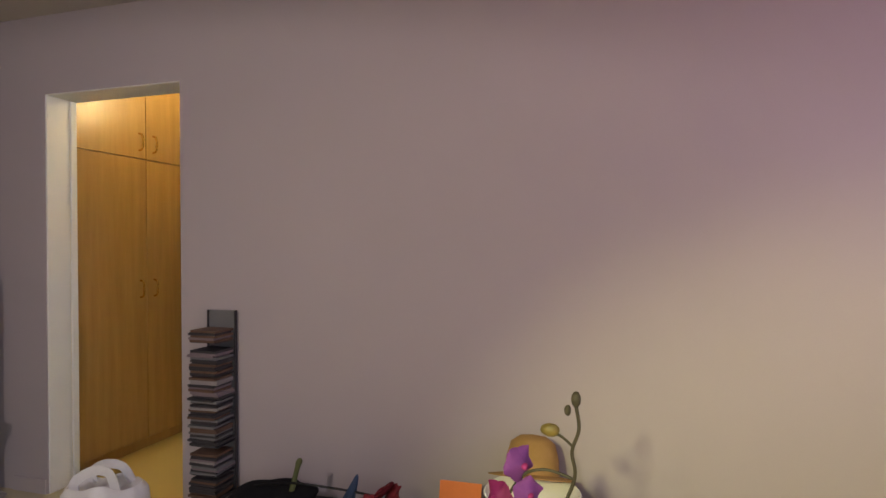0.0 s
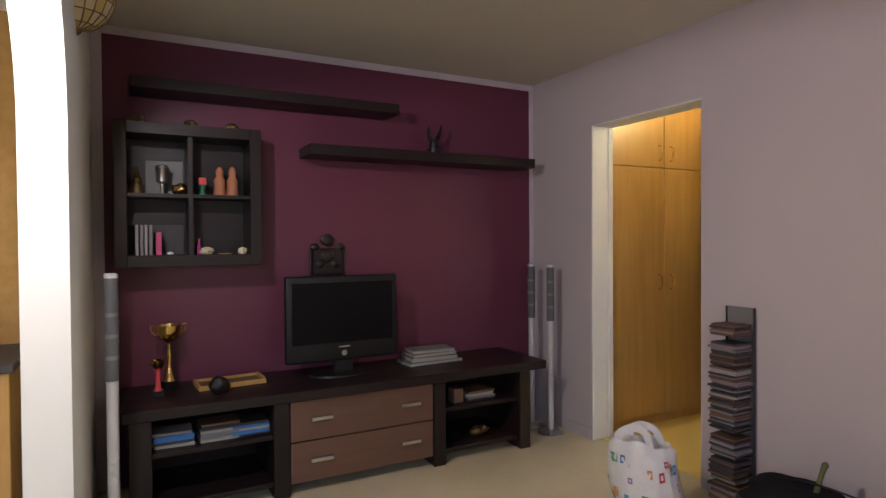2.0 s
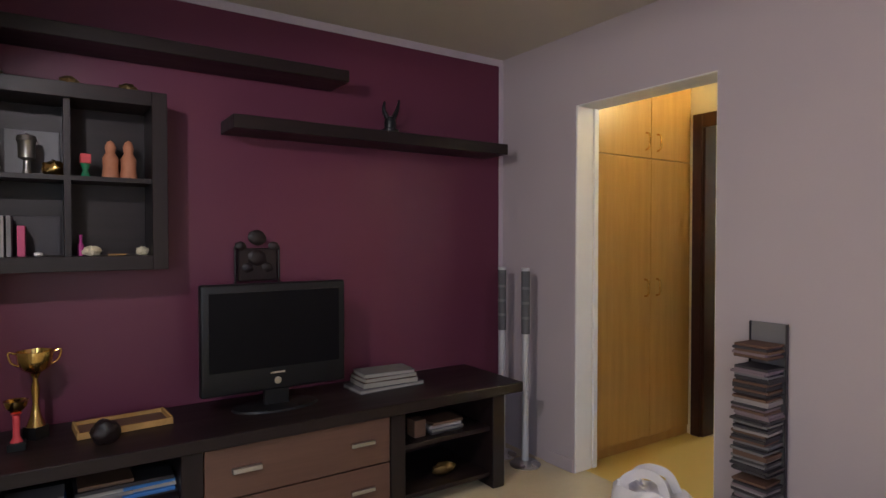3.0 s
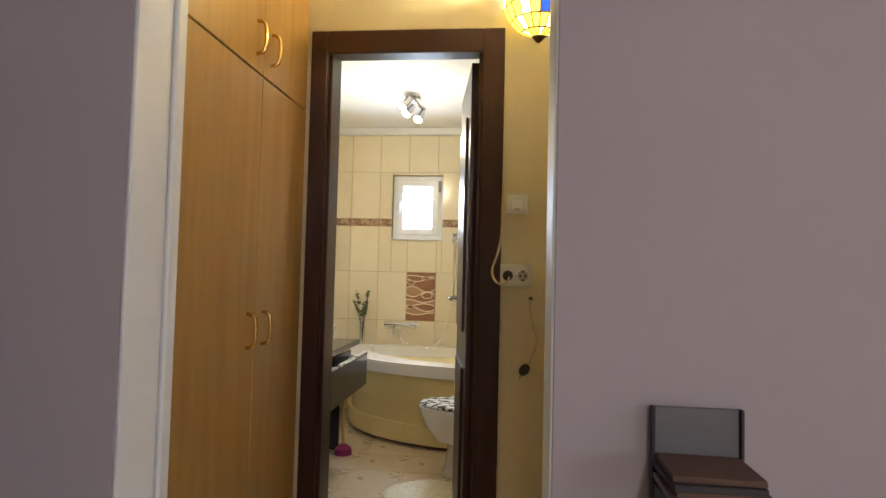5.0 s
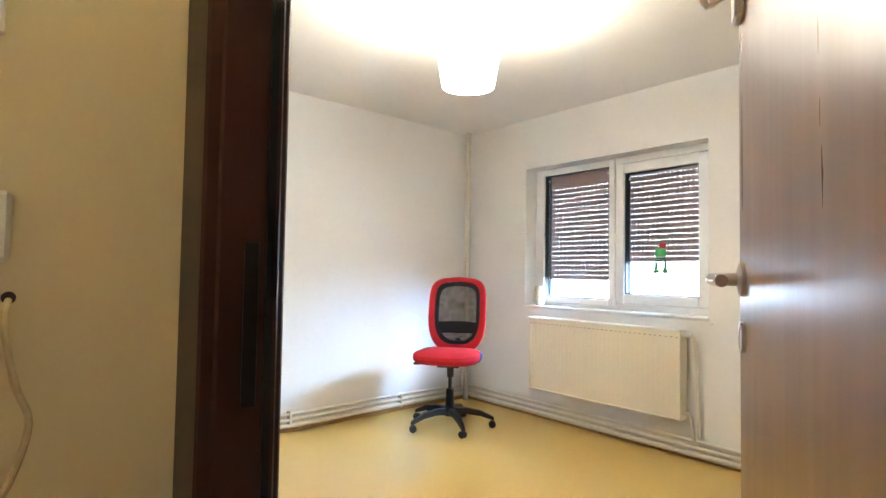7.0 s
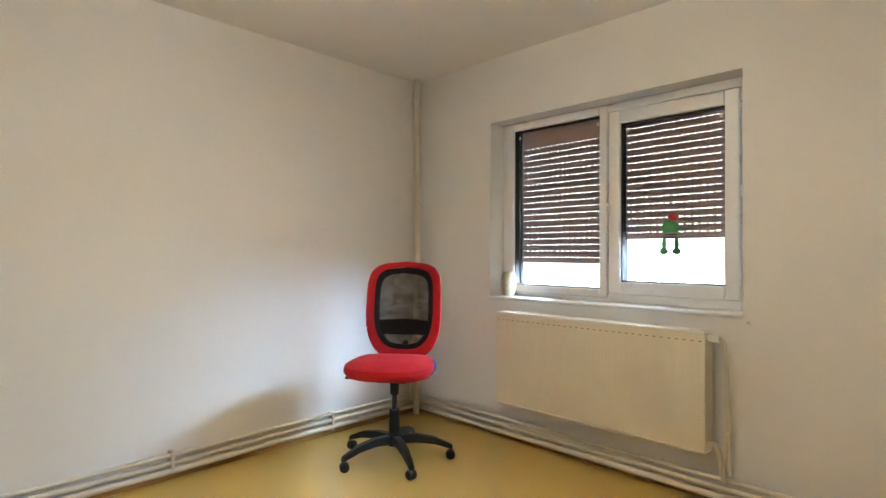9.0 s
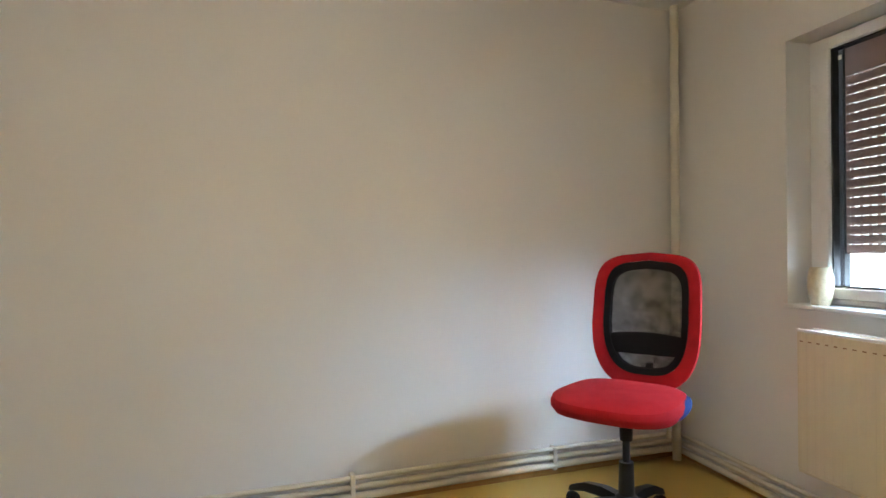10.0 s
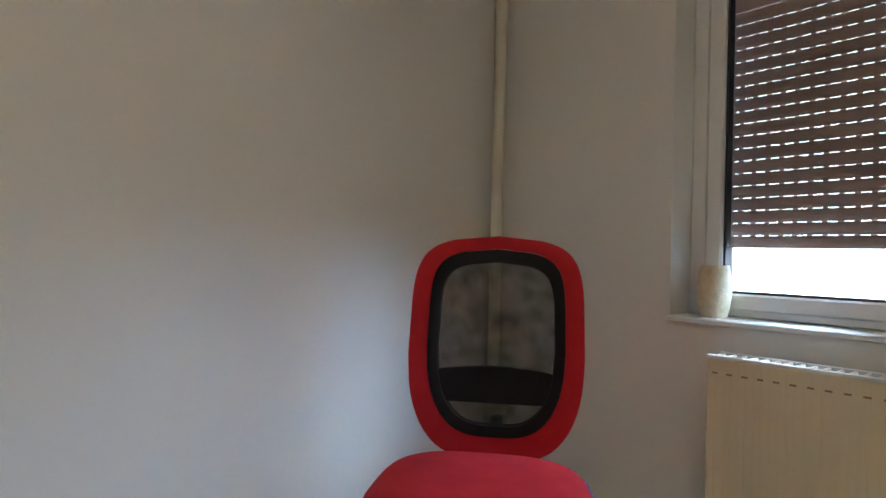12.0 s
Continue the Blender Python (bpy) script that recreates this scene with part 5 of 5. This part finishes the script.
# plastic carrier bag
bag = thing("carrier_bag", "full white plastic carrier bag with colourful print", "bag", Matrix.Translation((1.585, -0.47, 0)) @ Matrix.Rotation(radians(12), 4, 'Z') @ Matrix.Diagonal((0.95, 0.95, 0.90, 1)))
bm = bmesh.new()
rings = []
NB = 40
prof = [(0.14, 0.0), (0.18, 0.03), (0.20, 0.12), (0.195, 0.22), (0.18, 0.31), (0.17, 0.36), (0.15, 0.385), (0.11, 0.36), (0.05, 0.33)]
for i, (r, z) in enumerate(prof):
    ring = []
    for k in range(NB):
        a = 2 * math.pi * k / NB
        c, s = math.cos(a), math.sin(a)
        w = r * (1 + 0.13 * noise.noise(Vector((c * 2.2, s * 2.2, z * 7))) + 0.05 * noise.noise(Vector((c * 7, s * 7, z * 16))))
        ring.append(bm.verts.new((1.0 * w * c - 0.10 * z, 0.72 * w * s, z * (1 + (0.10 * noise.noise(Vector((c * 1.5, s * 1.5, 3))) if i else 0)))))
    rings.append(ring)
for a, b in zip(rings, rings[1:]):
    for k in range(NB):
        bm.faces.new([a[k], a[(k + 1) % NB], b[(k + 1) % NB], b[k]])
bm.faces.new(rings[0]), bm.faces.new(rings[-1])
part("sack", bm, "bag", bag, "crumpled white plastic", True)
for sgn in (-1, 1):
    hp = [(-0.13, sgn * 0.06, 0.36), (-0.13, sgn * 0.055, 0.41), (-0.06, sgn * 0.04, 0.455), (0.02, sgn * 0.045, 0.445), (0.06, sgn * 0.06, 0.36)]
    bm = bmesh.new()
    pts = arc(hp, 5)
    rows = []
    for i, p in enumerate(pts):
        t = (pts[min(i + 1, len(pts) - 1)] - pts[max(i - 1, 0)]).normalized()
        n_ = Vector((-t.z, 0, t.x)) * 0.022
        rows.append([bm.verts.new(p + n_ + Vector((0, 0.002, 0))), bm.verts.new(p - n_ + Vector((0, 0.002, 0))), bm.verts.new(p - n_ - Vector((0, 0.002, 0))), bm.verts.new(p + n_ - Vector((0, 0.002, 0)))])
    for a, b in zip(rows, rows[1:]):
        for k in range(4):
            bm.faces.new([a[k], a[(k + 1) % 4], b[(k + 1) % 4], b[k]])
    part("handle", bm, "bag", bag, smooth=True)
rnd = random.Random(5)
cols = ["c_red", "c_orange", "c_blue", "c_green", "c_violet", "c_teal"]


def bag_side(a, z):
    r = 0.0
    for (r0, z0), (r1, z1) in zip(prof, prof[1:]):
        if z0 <= z <= z1:
            r = r0 + (r1 - r0) * (z - z0) / (z1 - z0)
            break
    c, s = math.cos(a), math.sin(a)
    w = r * (1 + 0.13 * noise.noise(Vector((c * 2.2, s * 2.2, z * 7))) + 0.05 * noise.noise(Vector((c * 7, s * 7, z * 16)))) + 0.004
    return Vector((w * c - 0.10 * z, 0.72 * w * s, z * 1.02))


for k in range(26):
    a, z = math.radians(rnd.uniform(200, 400)), rnd.uniform(0.05, 0.30)
    w, h = rnd.uniform(0.06, 0.11), rnd.uniform(0.016, 0.028)
    q = [bag_side(a + da * w, z + dz * h) for da, dz in ((-1, -1), (1, -0.8), (1.1, 1), (-0.9, 0.9))]
    if z < 0.12:
        bm = bmesh.new()
        bm.faces.new([bm.verts.new(p) for p in q])
    else:
        bm = bmesh.new()
        c = sum(q, Vector()) / 4
        ou, inn = [bm.verts.new(p) for p in q], [bm.verts.new(c + (p - c) * 0.5) for p in q]
        for j in range(4):
            bm.faces.new([ou[j], ou[(j + 1) % 4], inn[(j + 1) % 4], inn[j]])
    part("print_patch", bm, cols[k % 6], bag)

# trophies, tray, books on the bench
tr = thing("trophy_cup", "tall gold cup trophy on a black base", "trophy", Matrix.Translation((0.19, -2.60, TZ)))
part("base", lathe([(0, 0), (0.045, 0), (0.045, 0.05), (0, 0.05)], 4), "black", tr)
part("stem", lathe([(0, 0.05), (0.035, 0.05), (0.02, 0.09), (0.011, 0.14), (0.016, 0.20), (0.009, 0.24), (0.02, 0.265), (0, 0.265)], 20), "gold", tr, smooth=True)
part("cup", lathe([(0, 0.265), (0.02, 0.265), (0.05, 0.285), (0.062, 0.32), (0.066, 0.355), (0.062, 0.355), (0.056, 0.32), (0, 0.28)], 28), "gold", tr, smooth=True)
for s in (-1, 1):
    part("handle", tube(arc([(0, s * 0.060, 0.345), (0, s * 0.088, 0.355), (0, s * 0.08, 0.315), (0, s * 0.052, 0.295)], 4), 0.004, 8), "gold", tr, smooth=True)
t2 = thing("small_trophy", "small gold and red trophy on a black base", "trophy", Matrix.Translation((0.31, -2.66, TZ)))
part("base", box(-0.03, 0.03, -0.03, 0.03, 0, 0.03, 0.002), "black", t2)
part("column", lathe([(0, 0.03), (0.022, 0.03), (0.012, 0.05), (0.012, 0.135), (0.02, 0.14), (0, 0.14)], 16), "c_red", t2, "red column", True)
part("cup", lathe([(0, 0.14), (0.012, 0.14), (0.035, 0.165), (0.042, 0.19), (0.038, 0.19), (0, 0.155)], 20), "gold", t2, smooth=True)
ty = thing("wooden_tray", "small wooden tray with a painted surface", "tray", Matrix.Translation((0.22, -2.29, TZ)) @ Matrix.Rotation(radians(4), 4, 'Z'))
part("base", box(-0.09, 0.09, -0.17, 0.17, 0, 0.012, 0.002), "c_brown", ty)
for b in ((-0.095, -0.085, -0.18, 0.18), (0.085, 0.095, -0.18, 0.18)):
    part("rim", box(*b, 0, 0.028, 0.002), "straw", ty)
for b in ((-0.085, 0.085, -0.18, -0.17), (-0.085, 0.085, 0.17, 0.18)):
    part("rim", box(*b, 0, 0.034, 0.002), "straw", ty)
tagged(obj("dark_ornament", turned(blob((0, 0, 0), (0.045, 0.05, 0.05), 0.25, 5, 3), Matrix.Translation((0.42, -2.37, TZ + 0.046))), "wenge_z", smooth=True), "small dark rounded ornament on the bench", "ornament")
zb = TZ
for w, d, h, mt, tn in ((0.20, 0.40, 0.018, "c_grey", 3), (0.19, 0.33, 0.03, "c_dark", -2), (0.18, 0.32, 0.022, "c_brown", 1), (0.17, 0.30, 0.02, "c_grey", -4)):
    b = thing("book", "large flat book lying in a pile beside the television", "book", Matrix.Translation((0.22, -1.02, zb)) @ Matrix.Rotation(radians(tn), 4, 'Z'), group="books beside the television")
    part("cover", box(-w / 2, w / 2, -d / 2, d / 2, 0, 0.002), mt, b)
    part("cover", box(-w / 2, w / 2, -d / 2, d / 2, h - 0.002, h), mt, b)
    part("page_block", box(-w / 2 + 0.003, w / 2 - 0.004, -d / 2 + 0.004, d / 2 - 0.004, 0.002, h - 0.002), "paper", b)
    zb += h
# carved wall piece above the television
ms = thing("carved_plaque", "dark carved wooden plaque hung above the television", "plaque")
bm = box(0.002, 0.03, -1.75, -1.55, 1.16, 1.33, 0.006)
part("board", bm, "wenge_z", ms)
for y, z, r in ((-1.65, 1.385, 0.045), (-1.735, 1.34, 0.028), (-1.565, 1.34, 0.028), (-1.65, 1.28, 0.05), (-1.70, 1.23, 0.03), (-1.60, 1.23, 0.03)):
    part("carving", blob((0.028, y, z), (0.010, r * 1.05, r * 0.9), 0.35, 9, 2), "wenge_z", ms, smooth=True)
for y in (-1.762, -1.538):
    part("rod", tube([(0.015, y, 1.14), (0.015, y, 1.34)], 0.006, 8), "wenge_z", ms)
# dark figure on the lower shelf
fg = bmesh.new()
lathe([(0, 0), (0.05, 0), (0.05, 0.03), (0.03, 0.035), (0.035, 0.06), (0.028, 0.10), (0, 0.11)], 16, (0.13, -0.93, 1.965), fg)
tube(arc([(0.13, -0.94, 2.05), (0.13, -0.97, 2.10), (0.13, -0.965, 2.15)], 4), [0.016, 0.016, 0.015, 0.014, 0.012, 0.011, 0.009, 0.008, 0.006], 8, fg)
tube(arc([(0.13, -0.92, 2.05), (0.13, -0.885, 2.11), (0.13, -0.87, 2.17)], 4), [0.016, 0.016, 0.015, 0.014, 0.012, 0.011, 0.009, 0.008, 0.006], 8, fg)
tagged(obj("dark_figurine", fg, "black", smooth=True), "black abstract figurine on the floating shelf", "figurine")

# things in the wall cabinet
ZF, ZS = Z0 + 0.062, ZM + 0.01


def figure(name, profile, at, mat, label, cat="figurine", sx=1.0, sy=1.0):
    return tagged(obj(name, lathe(profile, 20, at, sx=sx, sy=sy), mat, smooth=True), label, cat)


figure("brass_bottle", [(0, 0), (0.035, 0), (0.038, 0.03), (0.02, 0.06), (0.028, 0.085), (0.012, 0.11), (0.006, 0.145), (0, 0.15)], (0.13, -2.745, ZS), "bronze", "small brass gourd-shaped bottle")
figure("lantern", [(0, 0), (0.02, 0), (0.014, 0.02), (0.012, 0.06), (0.03, 0.07), (0.03, 0.13), (0.036, 0.14), (0.03, 0.16), (0.01, 0.165), (0, 0.17)], (0.14, -2.62, ZS), "pewter", "small pewter lantern figure")
tagged(obj("elephant_figurine", blob((0.15, -2.525, ZS + 0.032), (0.03, 0.045, 0.034), 0.35, 7, 3), "brass", smooth=True), "small brass elephant-like figurine", "figurine")
tagged(obj("red_block", box(0.13, 0.17, -2.435, -2.395, ZS + 0.06, ZS + 0.10, 0.003), "c_red"), "small red cube on a green stand", "ornament")
figure("green_stand", [(0, 0), (0.022, 0), (0.01, 0.03), (0.02, 0.06), (0, 0.06)], (0.15, -2.415, ZS), "greenglass", "small green glazed ornament stand", "ornament")
for y, hh in ((-2.32, 0.17), (-2.25, 0.175)):
    figure("terracotta_figurine", [(0, 0), (0.036, 0), (0.03, 0.05), (0.032, 0.09), (0.018, 0.115), (0.022, 0.14), (0.014, hh - 0.01), (0, hh)], (0.13, y, ZS), "terracotta", "carved terracotta figure in the cabinet")
for k, (mt, th) in enumerate((("c_pale", 0.014), ("c_grey", 0.016), ("c_pale", 0.014), ("c_grey", 0.016))):
    tagged(obj("book", box(0.06, 0.19, -2.755 + k * 0.022, -2.755 + k * 0.022 + th, ZF, ZF + 0.165, 0.001), mt), "slim pale book standing upright", "book", group="books in the wall cabinet")
tagged(obj("book", box(0.06, 0.17, -2.655, -2.628, ZF, ZF + 0.125, 0.001), "plum_paint"), "pink-red book standing upright", "book", group="books in the wall cabinet")
figure("small_bottle", [(0, 0), (0.012, 0), (0.012, 0.045), (0.006, 0.055), (0.006, 0.09), (0, 0.09)], (0.14, -2.435, ZF), "magenta", "small dark red bottle", "bottle")
tagged(obj("shell", blob((0.15, -2.395, ZF + 0.02), (0.03, 0.035, 0.022), 0.4, 7, 3), "vase", smooth=True), "pale ridged sea shell ornament", "shell")
tagged(obj("shell", blob((0.15, -2.20, ZF + 0.018), (0.02, 0.025, 0.02), 0.4, 8, 3), "vase", smooth=True), "small pale sea shell", "shell")
tagged(obj("shell", blob((0.17, -2.585, ZF + 0.009), (0.015, 0.017, 0.01), 0.2, 8, 2), "ceramic", smooth=True), "small white polished pebble", "stone")
tagged(obj("wooden_ruler", box(0.15, 0.17, -2.335, -2.265, ZF, ZF + 0.006), "straw"), "small flat wooden stick", "ornament")
pf = thing("picture_card", "grey framed picture card leaning in the cabinet", "picture")
part("frame", box(0.014, 0.022, -2.70, -2.505, ZS, ZS + 0.20, 0.002), "c_grey", pf)
pf = thing("picture_card", "dark framed picture card leaning in the cabinet", "picture")
part("frame", box(0.014, 0.022, -2.69, -2.505, ZF, ZF + 0.17, 0.002), "c_dark", pf)
for y in (-2.76, -2.715, -2.47, -2.25):
    tagged(obj("brass_figurine", blob((0.15, y, Z1 + 0.022), (0.025, 0.02 if y < -2.6 else 0.034, 0.024), 0.45, 8, 3), "bronze", smooth=True), "small brass animal figurine on the cabinet", "figurine", group="figurines on the cabinet")

# discs on the bench shelves
rnd = random.Random(8)
for y0, ks in ((-2.60, 5), (-2.38, 6), (-2.22, 5), (-0.78, 4)):
    for j in range(ks):
        o = cd_case(0.42 + rnd.uniform(-0.01, 0.01), y0 + rnd.uniform(-0.008, 0.008), 0.3402 + j * 0.0152, 90 + rnd.uniform(-3, 3), rnd.choice(["c_grey", "c_brown", "c_pale", "c_blue", "c_dark", "paper"]), 0.19 if y0 < -1 else 0.20, 0.135, 0.0148)
        o["label"] = "film case lying in a stack on the bench shelf"
tagged(obj("wooden_box", box(0.40, 0.48, -0.98, -0.91, 0.3401, 0.43, 0.003), "c_brown"), "small brown box on the bench shelf", "box")
tagged(obj("toy_car", blob((0.42, -0.76, 0.118), (0.03, 0.075, 0.033), 0.3, 8, 3), "bronze", smooth=True), "small brassy toy on the bench base", "toy")

# low table with a heap of things against the lilac wall
lt = thing("side_table", "low dark side table against the lilac wall", "table")
part("tabletop", box(2.03, 3.70, -0.50, -0.03, 0.17, 0.20, 0.004), "wenge_y", lt)
for x in (2.06, 3.67):
    for y in (-0.47, -0.06):
        part("leg", box(x - 0.025, x + 0.025, y - 0.025, y + 0.025, 0, 0.17, 0.003), "wenge_z", lt)
TT = 0.20
bb = blob((2.22, -0.27, TT + 0.055), (0.19, 0.18, 0.065), 0.35, 5, 4)
tagged(obj("black_cloth_bag", bb, "black_cloth", smooth=True), "crumpled black cloth bag on the side table", "bag")
lb = blob((2.50, -0.32, TT + 0.035), (0.15, 0.13, 0.045), 0.2, 5, 3)
tagged(obj("blue_cloth", lb, "lightblue", smooth=True), "folded pale blue cloth on the table", "cloth")
tagged(obj("yellow_ruler", turned(box(-0.13, 0.13, -0.014, 0.014, 0, 0.006, 0.001), Matrix.Translation((2.56, -0.40, TT + 0.078)) @ Matrix.Rotation(radians(-8), 4, 'Z')), "straw"), "yellow wooden ruler on the blue cloth", "ruler")
tagged(obj("cable", tube(arc([(2.12, -0.25, TT + 0.11), (2.3, -0.26, TT + 0.145), (2.52, -0.25, TT + 0.14), (2.68, -0.25, TT + 0.13)], 5), 0.005, 8), "black", smooth=True), "black cable over the bag", "cable")
wd_ = tube(arc([(2.30, -0.26, TT + 0.09), (2.32, -0.24, TT + 0.2), (2.33, -0.23, TT + 0.24)], 4), [0.012, 0.012, 0.012, 0.011, 0.011, 0.013, 0.014, 0.012, 0.006], 8)
tagged(obj("green_stick", wd_, "leaf", smooth=True), "short green stick standing in the bag", "stick")
bs2 = tube(arc([(2.55, -0.26, TT + 0.07), (2.58, -0.24, TT + 0.16), (2.59, -0.23, TT + 0.20)], 4), [0.03, 0.028, 0.025, 0.02, 0.016, 0.012, 0.01, 0.007, 0.003], 8)
tagged(obj("blue_cone", bs2, "navy", smooth=True), "dark blue pointed cloth on the table", "cloth")
rc = thing("red_cloth_flower", "crumpled red cloth flower on the table", "flower")
rnd = random.Random(3)
for k in range(9):
    c = (2.74 + rnd.uniform(-0.06, 0.06), -0.33 + rnd.uniform(-0.05, 0.05), TT + 0.06 + 0.014 * k)
    part("petal", turned(blob((0, 0, 0), (0.06, 0.012, 0.045), 0.5, 6, 3), Matrix.Translation(c) @ Matrix.Rotation(rnd.uniform(0, 3), 4, 'Z') @ Matrix.Rotation(rnd.uniform(-0.8, 0.8), 4, 'X')), "crimson", rc, smooth=True)
tagged(obj("dark_pouch", blob((2.86, -0.36, TT + 0.045), (0.11, 0.09, 0.05), 0.3, 6, 3), "black_cloth", smooth=True), "small dark cloth pouch on the table", "pouch")
tagged(obj("lime_bowl", lathe([(0, 0), (0.05, 0), (0.09, 0.05), (0.095, 0.075), (0.09, 0.075), (0.045, 0.01), (0, 0.01)], 28, (2.99, -0.39, TT)), "lime", smooth=True), "lime green plastic bowl on the table", "bowl")
tagged(obj("orange_card", turned(box(-0.085, 0.085, -0.002, 0.002, 0, 0.20), Matrix.Translation((3.01, -0.22, TT)) @ Matrix.Rotation(radians(-14), 4, 'X')), "orange"), "orange card leaning on the table", "card")
hat = lathe([(0.0, 0.145), (0.05, 0.14), (0.085, 0.115), (0.10, 0.06), (0.105, 0.0), (0.165, -0.01), (0.165, -0.014), (0.0, -0.014)], 36)
tagged(obj("straw_hat", turned(hat, Matrix.Translation((3.29, -0.17, TT + 0.255)) @ Matrix.Rotation(radians(-20), 4, 'X')), "straw", smooth=True), "tan straw hat on the table", "hat")
tagged(obj("white_bowl", lathe([(0, 0), (0.07, 0), (0.15, 0.06), (0.175, 0.10), (0.17, 0.105), (0.14, 0.06), (0, 0.015)], 36, (3.31, -0.30, TT + 0.14)), "ceramic", smooth=True), "wide white ceramic bowl under the hat", "bowl")
tagged(obj("green_glass", lathe([(0, 0), (0.03, 0), (0.045, 0.06), (0.05, 0.11), (0.046, 0.11), (0, 0.02)], 24, (3.60, -0.30, TT)), "greenglass", smooth=True), "dark green glazed cup on the table", "cup")

tagged(obj("storage_box", box(3.13, 3.50, -0.47, -0.06, TT, TT + 0.14, 0.004), "cardboard"), "closed brown cardboard box under the bowl", "box")
# orchid on a small stand
os_ = thing("plant_stand", "small dark round plant stand", "stand", Matrix.Translation((3.46, -1.11, 0)))
part("top", lathe([(0, 0.43), (0.13, 0.43), (0.13, 0.45), (0, 0.45)], 28), "wenge_y", os_, smooth=True)
for k in range(3):
    a = 2.1 * k + 0.4
    part("leg", tube([(0.07 * math.cos(a), 0.07 * math.sin(a), 0.43), (0.12 * math.cos(a), 0.12 * math.sin(a), 0)], 0.012, 8), "wenge_z", os_, smooth=True)
orc = thing("orchid", "purple orchid with buds on a bare stem in a pot", "plant", Matrix.Translation((3.46, -1.11, 0.45)))
part("pot", lathe([(0, 0), (0.05, 0), (0.065, 0.12), (0.06, 0.12), (0.055, 0.10), (0, 0.10)], 24), "terracotta", orc, smooth=True)
part("stem", tube(arc([(0, 0, 0.10), (0.02, 0.0, 0.26), (0.06, 0.0, 0.37), (0.055, 0, 0.43), (0.07, 0, 0.48), (0.064, 0, 0.53)], 5), 0.004, 8), "stem", orc, smooth=True)
part("stem", tube(arc([(0.058, 0, 0.44), (0.035, 0, 0.46), (0.012, 0, 0.47)], 4), 0.003, 6), "stem", orc, smooth=True)
part("stem", tube(arc([(0.06, 0, 0.37), (0.0, 0.0, 0.385), (-0.05, 0.0, 0.37), (-0.08, -0.01, 0.33)], 5), 0.0035, 8), "stem", orc, smooth=True)
for x, z, r, mt in ((0.064, 0.545, 0.013, "stem"), (0.046, 0.520, 0.009, "stem"), (0.008, 0.474, 0.017, "bud")):
    part("bud", blob((x, 0, z), (r * (1.3 if mt == "bud" else 0.85), r * 0.8, r * (0.9 if mt == "bud" else 1.4)), 0.05, 4, 2), mt, orc, smooth=True)


def bloom(c, s, turn, mt, yaw=0):
    """Five broad cupped petals round a small throat."""
    fl = part("flower", blob(c, (0.010 * s, 0.012, 0.010 * s), 0.1, 4, 2), "magenta", orc, "purple orchid bloom", True)
    for k in range(5):
        m = Matrix.Translation(c) @ Matrix.Rotation(radians(yaw), 4, 'Z') @ Matrix.Rotation(math.radians(72 * k + turn), 4, 'Y') @ Matrix.Rotation(radians(-18), 4, 'X')
        bm = bmesh.new()
        rows = []
        for i in range(7):
            t = i / 6
            w = 0.030 * s * math.sin(math.pi * (0.10 + 0.82 * t)) ** 0.7
            rows.append([bm.verts.new((w * u, 0.010 * s * u * u + 0.008 * s * math.sin(2.6 * t) + 0.002 * (k % 2), 0.006 * s + 0.056 * s * t - 0.006 * s * abs(u) * t)) for u in (-1, -0.5, 0, 0.5, 1)])
        for p, q in zip(rows, rows[1:]):
            for u in range(4):
                bm.faces.new([p[u], p[u + 1], q[u + 1], q[u]])
        bmesh.ops.solidify(bm, geom=bm.faces[:], thickness=0.0012)
        part("petal", turned(bm, m), mt, fl, smooth=True)


bloom((-0.045, -0.02, 0.395), 0.80, 36, "flower", 50)
bloom((-0.030, -0.03, 0.335), 0.70, 10, "flower", 35)
bloom((-0.115, -0.02, 0.315), 0.75, 25, "magenta", -30)
bloom((-0.060, -0.03, 0.255), 0.75, 0, "flower", 20)
bloom((-0.150, -0.02, 0.245), 0.75, 50, "magenta", -20)
for k in range(4):
    a = 1.57 * k + 0.5
    part("leaf", turned(blob((0, 0, 0), (0.10, 0.028, 0.006), 0.05, 3, 3), Matrix.Translation((0.07 * math.cos(a), 0.07 * math.sin(a), 0.14)) @ Matrix.Rotation(a, 4, 'Z') @ Matrix.Rotation(radians(-20), 4, 'Y')), "leaf", orc, smooth=True)

# kitchen corner seen through the arch
kc = thing("kitchen_counter", "low wooden kitchen counter behind the arch", "counter")
part("body", box(0.03, 0.62, -5.2, -3.25, 0, 0.82, 0.003), "oak", kc)
part("worktop", box(0.02, 0.65, -5.22, -3.23, 0.8205, 0.86, 0.004), "c_dark", kc)
rb = thing("red_package", "red and white food package on the counter", "package")
part("pouch", blob((0.38, -3.50, 0.95), (0.10, 0.13, 0.095), 0.12, 5, 3), "c_red", rb, smooth=True)
part("label", blob((0.445, -3.47, 0.94), (0.04, 0.07, 0.045), 0.08, 5, 3), "paper", rb, "white label", smooth=True)
# lamp base added out of view; it gives no light itself
kl = thing("added_lamp_base", "plain white ceiling lamp base, added and unseen", "lamp")
part("base", lathe([(0, H), (0.06, H), (0.06, H - 0.02), (0, H - 0.02)], 24, (0.89, -4.0, 0)), "gloss_white", kl, smooth=True)
